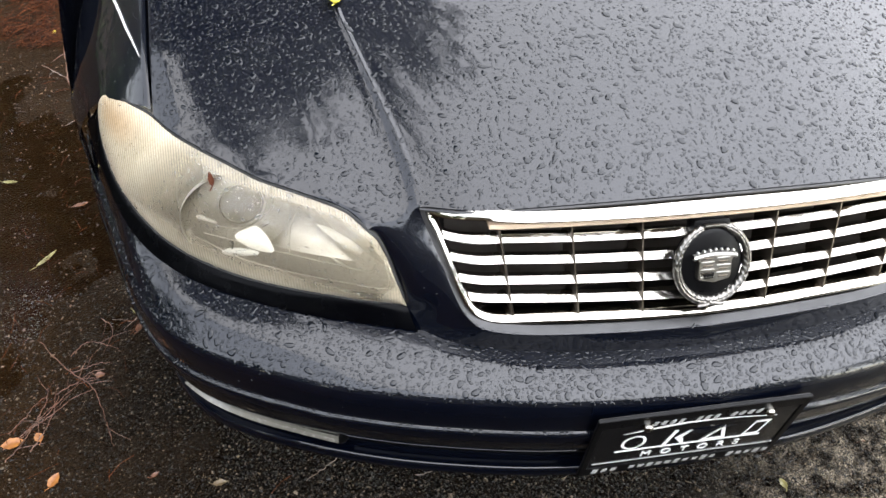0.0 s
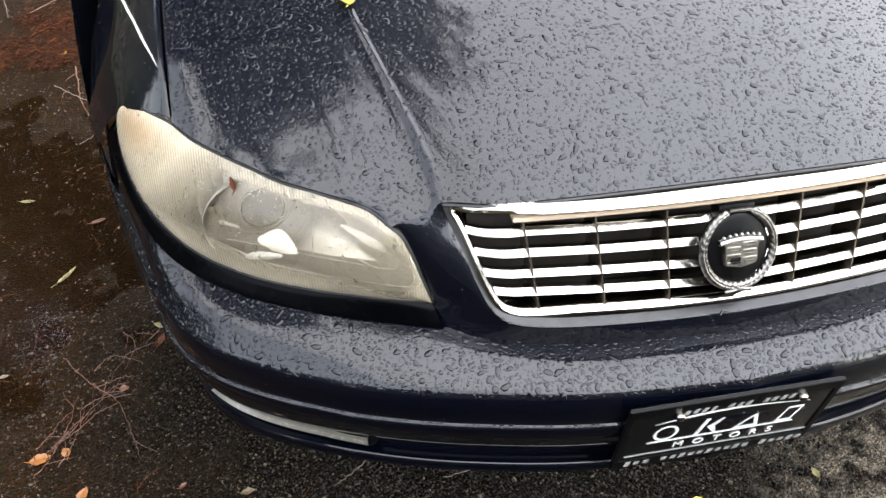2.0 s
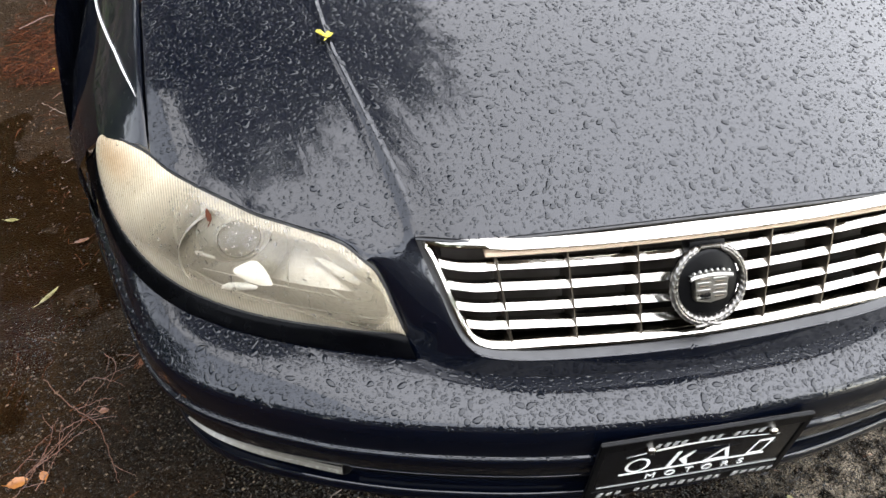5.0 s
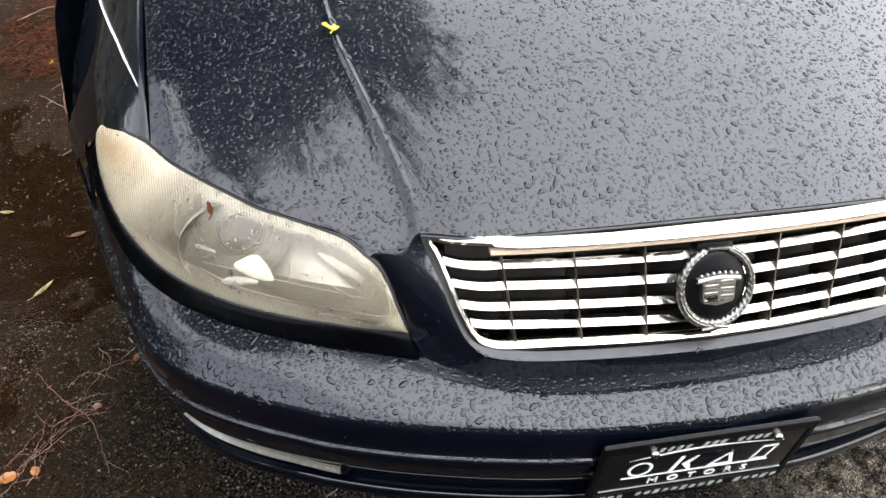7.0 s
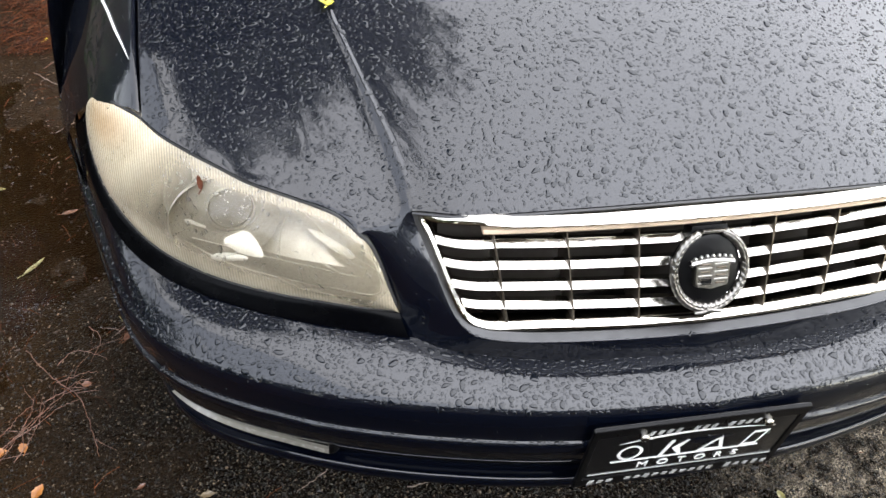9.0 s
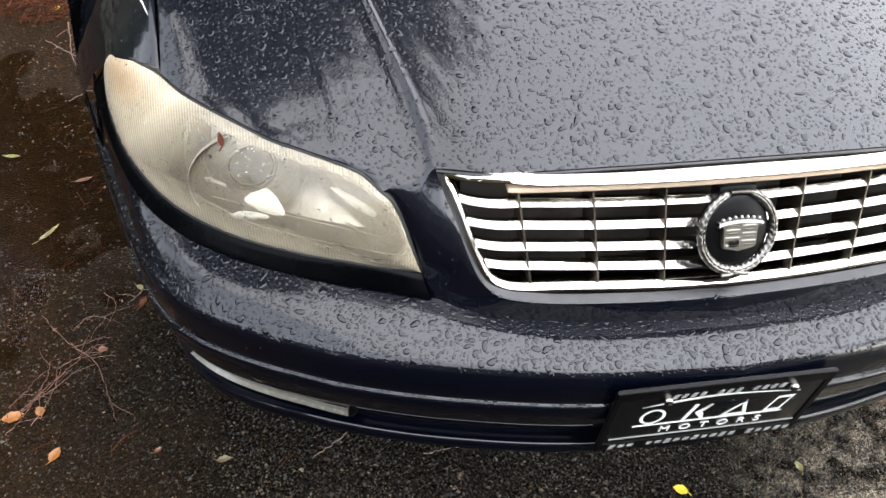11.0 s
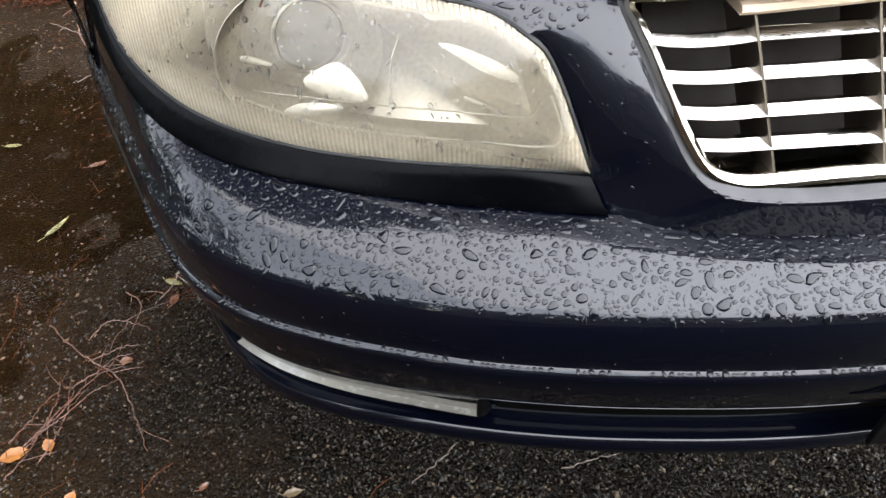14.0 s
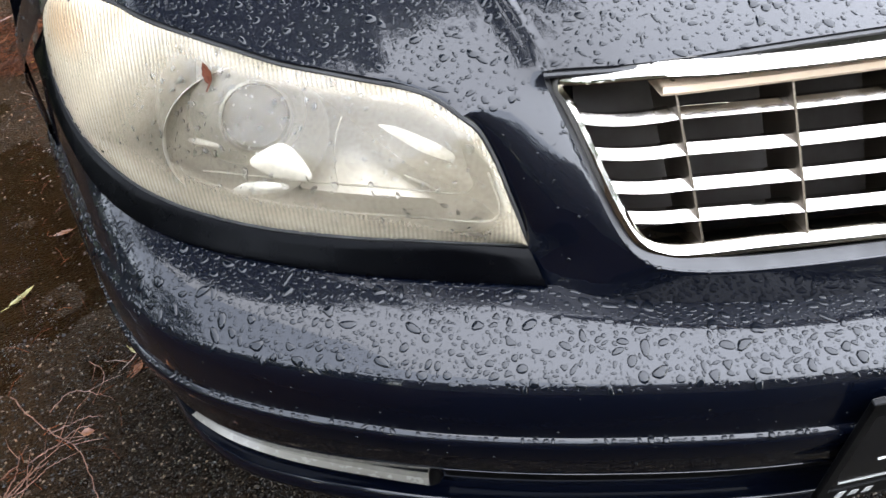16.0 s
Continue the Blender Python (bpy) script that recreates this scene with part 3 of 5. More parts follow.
def build_fog(sign):
    S, B, N = bumper_curves(300)
    on = [i for i in range(300) if .488 <= B[i, 0] - N[i, 0] * .045 <= .702]
    rows = []
    frame_rows = []
    for k, i in enumerate(on[::2]):
        f = k / (len(on[::2]) - 1)
        zt, zb = .3170 - .004 * f, .2930 + .018 * max(0, f - .25) / .75
        zb = min(zb, zt - .0015)
        n = np.array((N[i, 0], N[i, 1], 0))
        b = np.array((B[i, 0], B[i, 1], 0)) - n * .007
        row = []
        for z, out in ((zt, -.004), (zt, -.001), (zt * .75 + zb * .25, .003), (zt * .5 + zb * .5, .0075), (zt * .25 + zb * .75, .012), (zb + .001, .015), (zb, .014), (zb, -.004)):
            row.append(b - n * (face_inset(z) - out) + np.array((0, 0, z)))
        rows.append(row)
        frame_rows.append([b - n * (face_inset(z) - o) + np.array((0, 0, z)) for z, o in ((zt + .004, -.003), (zt + .0030, .002), (zt, .0022), (zt - .0005, -.002), (zb + .0005, -.001), (zb, .012), (zb - .0030, .012), (zb - .004, -.003))])
    P, Q = np.array(rows), np.array(frame_rows)
    if sign < 0:
        P, Q = flip_x(P), flip_x(Q)
    fog = cpart("fog_lamp", grid(Q), BLACK, label="slim clear lamp strip in the bumper")
    cpart("lens", grid(P[:, :4]), FOGLENS, fog, "clear ribbed plastic lens")
    cpart("reflector", grid(P[:, 3:]), FOGBRIGHT, fog, "bright lower band of the lamp")
    end = P[0]
    step = (P[0] - P[1]) / np.linalg.norm(P[0] - P[1], axis=1)[:, None]
    cpart("end_cap", grid(np.array([end, end + step * .003, end + step * .010 - np.array((0, -.004, 0)), end + step * .016 - np.array((0, -.012, 0))])), BLACK, fog, "dark end of the lamp")
    return fog


def make_foglens():
    m, nt, n, l, p = mat("lamp_strip_plastic")
    v = coords(nt)
    l.new(mixc(nt, noise_tex(nt, v, 90.0), (0.10, 0.095, 0.08), (0.20, 0.19, 0.165)), p.inputs["Base Color"])
    p.inputs["Metallic"].default_value = 0.0
    p.inputs["Roughness"].default_value = 0.22
    p.inputs["Coat Weight"].default_value = 1.0
    bump(nt, p, noise_tex(nt, v, 300.0), 0.2, 0.001)
    return m


FOGLENS = make_foglens()
FOGBRIGHT = plain("lamp_reflector_band", (0.18, 0.172, 0.148), 0.25, 0.0, var=0.2, scale=120)
for s in (-1, 1):
    build_fog(s)


for s in (-1, 1):
    S, B, N = bumper_curves(300)
    on = [i for i in range(300) if .02 < B[i, 0] - N[i, 0] * .04 < .478]
    at = lambda i, z, out: (s * (B[i, 0] - N[i, 0] * (.007 + face_inset(z) - out)), B[i, 1] - N[i, 1] * (.007 + face_inset(z) - out), z)
    panel = np.array([[at(i, z, o) for z, o in ((.3455, -.004), (.3452, .0012), (.334, .0014), (.322, .0014), (.309, .0014), (.2965, .0010), (.2955, -.003))] for i in on])
    cpart("intake_panel", facing(grid(panel), (0, -1, -.2)), MATT, None, "matt black lower intake panel")
    cpart("intake_edge", tube(np.array([at(i, .3458, .0008) for i in on]), .0006, 6), PAINT, None, "thin raised edge of the lower intake")


def build_strip(sign):
    """The dark filler strip between headlight and bumper."""
    A = even(HL_LOW, 90)
    B = even([(x, y, z) for x, y, z in SHELF[2:12]][::-1], 90)
    rows = []
    for v, out, up in ((0, -.012, .002), (0, .000, -.001), (.06, .002, -.001), (.3, .0032, 0), (.65, .0042, 0), (.86, .0050, .0008), (.96, .0046, .0012), (1.0, .002, .0005), (1.0, -.01, -.002)):
        P = A + (B - A) * v
        d = B - A
        n = np.stack([np.interp(np.linspace(0, 1, 90), (0, .5, 1), (.9, .45, .2)), np.interp(np.linspace(0, 1, 90), (0, .5, 1), (-.3, -.85, -.95)), np.zeros(90)], 1)
        P = P + n * out
        P[:, 2] += up
        rows.append(P)
    P = np.array(rows)
    bit = grid(flip_x(P), flip=True) if sign < 0 else grid(P)
    return cpart("filler_strip", bit, SATIN, label="satin dark strip below the headlight")


for s in (-1, 1):
    build_strip(s)


def side_x(y):
    return np.interp(y, (.45, .56, .65, .84, 1.0, 1.4), (.808, .844, .872, .895, .902, .904))


FENDER = [(0, 0, -.014), (0, 0, 0), (.03, .003, 0), (.07, .022, 0), (.14, .062, 0), (.24, .125, .0), (.36, .215, 0), (.5, .33, 0), (.64, .48, 0), (.78, .64, 0), (.89, .79, 0), (.96, .90, 0), (1, 1, 0), (1.01, 1.25, 0), (1.01, 1.6, 0), (.99, 2.0, 0)]


def fender_z(x, y):
    xg = gap_x(y) + .0032
    zg = hood_base(gap_x(y), y) + .004 - .012 * math.exp(-(y - .45) / .05)
    f = (x - xg) / (side_x(y) - xg)
    return zg - float(np.interp(f, [p[0] for p in FENDER[1:13]], [p[1] for p in FENDER[1:13]])) * (zg - .56)


def build_fender(sign):
    ts = np.linspace(0, 1, 44)
    P = []
    for f, g, dz in FENDER:
        y0 = np.interp(f, (0, .33, .68, .85, 1.02), (.4475, .480, .539, .557, .566))
        row = []
        for t in ts:
            y = y0 + t * (1.33 - y0)
            xg = gap_x(y) + .0032
            zg = hood_base(gap_x(y), y) + .004 - .012 * math.exp(-(y - .45) / .05)
            x = xg + f * (side_x(y) - xg)
            z = zg - g * (zg - .56)
            if g > 1.0:
                arch = .34 + math.sqrt(max(0, .355**2 - (y - .93) ** 2)) if abs(y - .93) < .355 else .22
                z = .56 - (g - 1) * (.56 - min(.70, arch)) if arch < .56 else .56 + (g - 1) * (arch - .56)
                x = min(x, side_x(y) * 1.003) - .004
            row.append((x, y, z + dz))
        P.append(row)
    P = np.array(P)
    bit = grid(flip_x(P)) if sign < 0 else grid(P, flip=True)
    return cpart("fender", bit, PAINT, label="navy front fender with rain streaks")


fenders = [build_fender(s) for s in (-1, 1)]


# thin highlight on the fender crease, modelled as a white strip tapering to a point
for s in (-1, 1):
    run = spline([(.7135, .520, .7195), (.7250, .552, .7225), (.7400, .594, .7245), (.7540, .638, .7255), (.7700, .686, .7240), (.800, .790, .722), (.822, .900, .722)], 40)
    run = np.array([(x, y, fender_z(x, y) - .0006) for x, y, _ in run])
    wide = np.minimum(.0021, np.linspace(.0004, .007, 40))
    strip = np.array([[(s * (x + sx * w * .7), y, z + dz - sx * w * .75) for sx, dz in ((-1, -.002), (-1, .0026), (0, .0034), (1, .0026), (1, -.002))] for (x, y, z), w in zip(run, wide)])
    cpart("pinstripe", facing(grid(strip), (s * .6, -.2, .7)), WHITE, None, "thin highlight on the fender crease, built as a white strip")


# ---- grille ----
def grille_y(x, z):
    x = abs(x)
    return .178 + .46 * (z - .628) + .17 * x * x + 4 * max(x - .27, 0) ** 2


grille = cpart("grille", join(*[moved(block(.66, .004, .17), pose(0, .245, .585, -24))]), VOID, label="chrome slatted grille over a dark radiator")
OUTLINE = [(0, .667), (.16, .667), (.26, .6675), (.30, .6655), (.330, .6610), (.350, .6560), (.3570, .6500), (.3525, .6420), (.3475, .6330), (.3415, .6180), (.335, .6010), (.3278, .5820), (.3195, .5635), (.3090, .5465), (.2960, .5370),
           (.275, .5325), (.20, .5315), (.10, .5285), (0, .5270)]


def build_frame():
    n = 120
    O = even([(x, z, 0) for x, z in OUTLINE], n)
    rows = []
    for k in range(n):
        x, z = O[k, 0], O[k, 1]
        top = np.clip((z - .650) / .009, 0, 1)
        t = (O[min(k + 1, n - 1)] - O[max(k - 1, 0)])
        t /= np.linalg.norm(t)
        nx, nz = -t[1], t[0]
        nx, nz = (nx, nz) if nx * x + nz * (z - .59) > 0 else (-nx, -nz)
        if k in (0, n - 1):
            nx = 0.0
        steep = np.clip((x - .29) / .02, 0, 1) * (1 - top)
        w = .0062 + .0003 * steep
        sec = []
        tuck = np.interp(x, (.25, .29), (1, .55))
        cap = [(-.012 + (e + .012) * (tuck if e < -.012 else 1), up) for e, up in ((.012, -.0085), (-.010, -.0080), (-.0240, -.0042), (-.0262, -.0030), (-.0260, -.0015), (-.0180, .0034), (-.0090, .0078), (.010, .0095))]
        for (a, d), (e, up) in zip(((-1, .012), (-1, -.001), (-.8, -.0055), (-.2, -.0085), (.4, -.0075), (.9, -.001), (1.15, .006), (1.15, .016)), cap):
            px, pz = x + nx * w * a * (1 - top), z + nz * w * a * (1 - top) + up * top
            sec.append((px, (grille_y(px, pz) + d * (1 + .5 * steep)) * (1 - top) + (grille_y(x, z) + e) * top + .002, pz))
        rows.append(sec)
    P = np.array(rows)
    return join(grid(flip_x(P)), grid(P, flip=True))


cpart("frame", build_frame(), CHROME, grille, "chrome grille frame beaded with water")
foam = np.array([[(x, grille_y(x, .666) + dy, .6555 - .02 * x * x + dz) for dy, dz in ((.010, -.006), (-.016, -.006), (-.018, -.003), (-.016, .0015), (.010, .0015))] for x in np.linspace(-.285, .285, 44)])
cpart("foam_strip", grid(foam), TAN, grille, "tan foam strip behind the top bar")
E = spline(EDGE[:4], 40)
E = np.concatenate([flip_x(E)[::-1], E[1:]])
cpart("gasket", grid(np.array([E + np.array(d) for d in ((0, .006, -.002), (0, .000, -.002), (0, -.0018, -.0035), (0, -.0015, -.0055), (0, .006, -.008))])), GASKET, None, "grey rubber gasket along the hood edge")


def side_at(z):
    return np.interp(z, (.536, .540, .547, .554, .566, .585, .603, .621, .639), (.269, .291, .303, .309, .3147, .3228, .330, .3367, .3426))


# four flat slats, each one higher towards its ends
SLATS = ((.6235, .6250, .6262, .6282, .6225), (.5960, .5985, .6002, .6028, .5985), (.5690, .5724, .5750, .5775, .5750), (.5445, .5481, .5516, .5548, .5538))
for heights in SLATS:
    w = side_at(heights[-1]) + .003
    rows = []
    for x in np.linspace(-w, w, 61):
        z = float(np.interp(abs(x), (0, .09, .18, .27, .325), heights))
        y = grille_y(x, z) - .0004
        rough = .0005 * noise.noise((x * 60, z * 90, 1))
        rows.append([(x, y + dy, z + dz) for dy, dz in ((.0200, -.0010), (.0010, -.0008), (-.0010, -.0004), (-.0018, .0004), (-.0016, .0012), (.0002, .0025), (.0040, .0047), (.0074 + rough, .0066), (.0086 + rough, .0064), (.0096, .0042), (.0200, .0010))])
    cpart("bar", grid(np.array(rows)), SLAT, grille)
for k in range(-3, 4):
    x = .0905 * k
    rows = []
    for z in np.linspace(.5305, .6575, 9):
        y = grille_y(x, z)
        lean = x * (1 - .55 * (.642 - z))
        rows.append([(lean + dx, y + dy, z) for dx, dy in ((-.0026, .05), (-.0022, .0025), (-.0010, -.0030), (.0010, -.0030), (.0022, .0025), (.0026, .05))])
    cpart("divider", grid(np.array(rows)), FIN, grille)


def build_emblem():
    M = Matrix.Translation((-.004, .148, .600)) @ Matrix.Rotation(radians(-26), 4, "X") @ Matrix.Scale(.955, 4)
    at = lambda bit: moved(bit, M)
    # local frame: x across, z up, y into the car
    disc = moved(lathe([(0, -.004), (.038, -.004), (.043, -.002), (.045, .003), (.045, .016), (0, .016)], 40), Matrix.Rotation(radians(90), 4, "X") @ Matrix.Scale(1.10, 4, (0, 1, 0)))
    disc = (disc[0] * np.array((1, -1, 1)), [f[::-1] for f in disc[1]])
    hub = join(moved(block(.052, .026, .024, .008), pose(0, .014, .048)), moved(block(.036, .022, .016, .006), pose(0, .016, .060)))
    emb = cpart("emblem", at(join(disc, hub)), BLACK, None, "silver wreath and shield emblem on a black disc")
    # two leafy branches, each one moulded bar with overlapping chevron leaves, open at the top
    for s in (-1, 1):
        rows = []
        for k in range(150):
            a = radians(-90 + k * 1.115)
            fat = .0064 * (1 - .25 * k / 149) * min(1, (150 - k) / 8)
            row = []
            for phi in np.linspace(-np.pi * .62, np.pi * .62, 15):
                saw = (k / 8.5 - abs(phi) * .55) % 1.0
                r = fat * (.88 + .18 * saw - (.16 if abs(phi) < .12 else 0))
                rad = .0490 + r * math.sin(phi)
                row.append((s * rad * math.cos(a), -.004 - r * math.cos(phi) * 1.05, rad * math.sin(a) * 1.08))
            rows.append(row)
        cpart("branch", at(facing(grid(np.array(rows)), (0, -1, 0))), EMBLEM, emb, "tarnished silver laurel branch")
        tail = [(s * .004, -.010, -.0535), (-s * .008, -.009, -.0570), (-s * .018, -.007, -.0585)]
        cpart("stem", at(tube(spline(tail, 8), .0030, 7)), EMBLEM, emb)
    cpart("tie", at(moved(block(.030, .007, .0042, .002), pose(0, -.006, .0530))), EMBLEM, emb)
    seat = lambda bit: moved(bit, M @ Matrix.Translation((0, 0, -.0035)) @ Matrix.Diagonal((.86, 1, .86, 1)))
    out = [(-.0320, .0165), (.0320, .0165), (.0282, .007), (.0275, -.019), (.0245, -.0240), (0, -.029), (-.0245, -.0240), (-.0275, -.019), (-.0282, .007)]
    n = len(out)
    V = [(x, -.010, z) for x, z in out] + [(x * .93, -.0135, z * .93) for x, z in out] + [(x, -.002, z) for x, z in out]
    F = [tuple(range(n, 2 * n))] + [(i, (i + 1) % n, n + (i + 1) % n, n + i) for i in range(n)] + [(2 * n + i, 2 * n + (i + 1) % n, (i + 1) % n, i) for i in range(n)]
    crest = cpart("crest", seat(facing((np.array(V) + np.array((0, 0, .004)), F), (0, -1, 0))), EMBLEM, emb, "small silver shield with a beaded crown")
    for r in range(6):
        for s in (-1, 1):
            w, m = ((.0220, SILVER) if (r + (s > 0)) % 2 else (.0150, FIN))
            cpart("band", seat(moved(block(w, .002, .0022, .0005, 1), pose(s * .0128, -.0140, .0125 - r * .0060 + .004))), m, crest)
    cpart("quarter", seat(moved(block(.017, .0016, .010, .0006, 1), pose(-.0105, -.0142, -.0150 + .004))), BLACK, crest)
    arc = np.array([[(x, -.011 + dy, .0185 + .0035 - 3.6 * x * x + dz) for dy, dz in ((.004, -.0035), (-.002, -.0040), (-.0035, -.001), (-.0025, .003), (.002, .0045), (.006, .003))] for x in np.linspace(-.0345, .0345, 21)])
    cpart("crown", seat(facing(grid(arc), (0, -1, .3))), SILVER, crest, "bright silver crown arc")
    for k in range(7):
        x = -.0282 + k * .0094
        ball = lathe([(.0002, -.0030), (.0021, -.0021), (.0030, 0), (.0021, .0021), (.0002, .0030)], 9)
        cpart("bead", seat(moved(ball, pose(x, -.0115, .0290 - 4.2 * x * x))), SILVER, crest)


build_emblem()


# ---- headlights ----
def lens_grid(cols, rows, lift=0.0):
    T, B = even(HL_TOP, cols), even(HL_LOW, cols)
    u = np.linspace(0, 1, cols)
    n = np.stack([np.interp(u, (0, .3, 1), (.85, .55, .25)), np.interp(u, (0, .3, 1), (-.45, -.70, -.86)), np.interp(u, (0, 1), (.30, .46))], 1)
    n /= np.linalg.norm(n, axis=1)[:, None]
    G = []
    for v in np.linspace(0, 1, rows):
        P = B + (T - B) * v
        G.append(P + n * (.020 * (4 * v * (1 - v)) ** .8 * np.sin(np.pi * np.clip(u, .0005, .98))[:, None] ** .45 + lift))
    return np.array(G), u, n


def build_headlight(sign):
    fx = (lambda b: mirrored(b)) if sign < 0 else (lambda b: b)
    G, u, n = lens_grid(90, 22)
    # housing: rim and bowl behind the lens
    loop = np.concatenate([G[0], G[-1][::-1][1:-1]])
    mid = np.array((.575, .36, .600))
    ln = np.concatenate([n, n[::-1][1:-1]])
    rings = [loop - ln * .001, loop - ln * .010, mid + (loop - ln * .035 - mid) * .93, mid + (loop - ln * .085 - mid) * .80, mid + (loop - ln * .115 - mid) * .5, np.repeat((mid - np.array((.2, -.7, .2)) * .12)[None], len(loop), 0)]
    head = cpart("headlight", fx(grid(np.array(rings), wrap=True)), ALU, label="yellowed headlight with rain-speckled plastic lens")
    uu, vv = np.meshgrid(u, np.linspace(0, 1, 22))
    outer_bit = facing(fx(grid(G)), (sign * .4, -.8, .45))
    cpart("lens", outer_bit, LENS, head, "hazy yellowed plastic lens", uv=np.stack([uu.ravel(), vv.ravel()], 1))
    cpart("seal", fx(tube(np.concatenate([loop, loop[:1]]), .0021, 6, cap=False)), RUBBER, head, "black rubber seal")
    # projector with its ring
    axis = Matrix.Translation((.590, .328, .606)) @ Matrix.Rotation(radians(90), 4, "X") @ Matrix.Rotation(radians(-14), 4, "Y") @ Matrix.Rotation(radians(-12), 4, "X")
    dome = lathe([(.0293, -.004), (.0287, .002), (.0257, .007), (.0205, .0113), (.014, .0144), (.007, .0158), (.0002, .0163)], 36)
    cpart("projector", fx(moved(dome, axis)), GLASSGREY, head, "grey glass projector lens")
    ring = lathe([(.0300, -.03), (.0300, .001), (.0312, .0030), (.0333, .0020), (.0345, -.003), (.042, -.012), (.052, -.03)], 40)
    cpart("ring", fx(moved(ring, axis)), RINGREF, head, "grey projector ring")

    def bowl(c, r, depth, turn, tilt, squash=1.0):
        prof = [(r * math.sin(a), -depth * math.cos(a)) for a in np.linspace(.05, math.pi / 2, 12)]
        m = Matrix.Translation(c) @ Matrix.Rotation(radians(90 + tilt), 4, "X") @ Matrix.Rotation(radians(turn), 4, "Y") @ Matrix.Diagonal((1, squash, 1, 1))
        return fx(moved(lathe(prof, 36), m))

    cpart("reflector", bowl((.600, .325, .590), .072, .055, -12, -14, .85), GREYREF, head, "polished low beam reflector")
    # bright steps and pads between the reflectors, each a slightly dished plate that looks up
    across, down = np.array((.939, .344, 0)), np.array((.265, -.722, -.639))
    facing_up = np.cross(down, across)

    def plate_of(c, corners):
        P = np.array(corners)
        for _ in range(2):
            Q = np.roll(P, -1, 0)
            P = np.stack([P * .8 + Q * .2, P * .2 + Q * .8], 1).reshape(-1, 2)
        mid_ = P.mean(0)
        rows = [[np.array(c) + across * a + down * b + facing_up * (.0008 * q * q - .0008) for a, b in mid_ + (P - mid_) * q] for q in (.02, .35, .65, .88, 1)]
        return fx(facing(grid(np.array(rows), wrap=True), (.2, -.6, .7)))

    for c, corners, look_ in (
            ((.5744, .2753, .5898), [(.0290, -.0033), (.0022, -.0200), (-.0156, -.0078), (-.0316, .0136), (-.0024, .0139), (.0251, .0045)], "bright reflector facet below the projector"),
            ((.5964, .2776, .5662), [(.0269, .0023), (.0147, -.0054), (-.0085, -.0071), (-.0258, -.0050), (-.0231, 0), (.0029, .0053), (.0229, .0059)], "bright oval reflector pad"),
            ((.4633, .2359, .6150), [(.0373, -.0137), (.0189, -.0121), (-.0128, -.0002), (-.0300, .0100), (-.0280, .0164), (-.0020, .0086), (.0239, -.0054)], "bright upper step of the high beam reflector"),
            ((.4688, .2208, .5868), [(.0147, -.0076), (-.0025, -.0021), (-.0191, .0071), (.0062, -.0001)], "bright sliver of the high beam reflector"),
            ((.6367, .3158, .5961), [(.0159, -.0031), (.0082, -.0050), (-.0154, .0007), (-.0158, .0041), (.0123, .0011)], "bright edge beside the projector")):
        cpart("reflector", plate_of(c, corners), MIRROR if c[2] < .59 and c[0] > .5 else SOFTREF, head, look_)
    for pts, r in (([(.646, .326, .563), (.601, .302, .565), (.545, .272, .567), (.486, .241, .571), (.432, .213, .576), (.424, .212, .590)], .0011),
                   ([(.519, .290, .617), (.528, .284, .598), (.532, .275, .575), (.532, .268, .568)], .0010),
                   ([(.660, .330, .556), (.600, .284, .552), (.540, .252, .551), (.470, .222, .552), (.415, .203, .551), (.408, .204, .565), (.412, .222, .585)], .0016)):
        cpart("bezel", fx(tube(spline(pts, 30), r * .8, 8)), GREYREF, head, "bright edge of the lamp bezel")
    bulb = lathe([(.0002, -.030), (.012, -.026), (.020, -.012), (.022, .002), (.017, .016), (.008, .023), (.0002, .025)], 20)
    cpart("side_bulb", fx(moved(bulb, pose(.712, .455, .628, 60, 0, 40))), AMBER, head, "amber side lamp bulb")
    W = spline([(.655, .384, .664), (.667, .369, .629), (.674, .352, .594), (.664, .334, .566)], 24)
    rows = [W + np.array(d) for d in ((.006, .012, 0), (.002, .008, 0), (-.005, .009, 0), (-.015, .016, 0), (-.024, .030, 0), (-.028, .055, 0))]
    cpart("divider", fx(grid(np.array(rows))), DULL, head, "dull grey wall between the lamp chambers")
    return head


for s in (-1, 1):
    build_headlight(s)


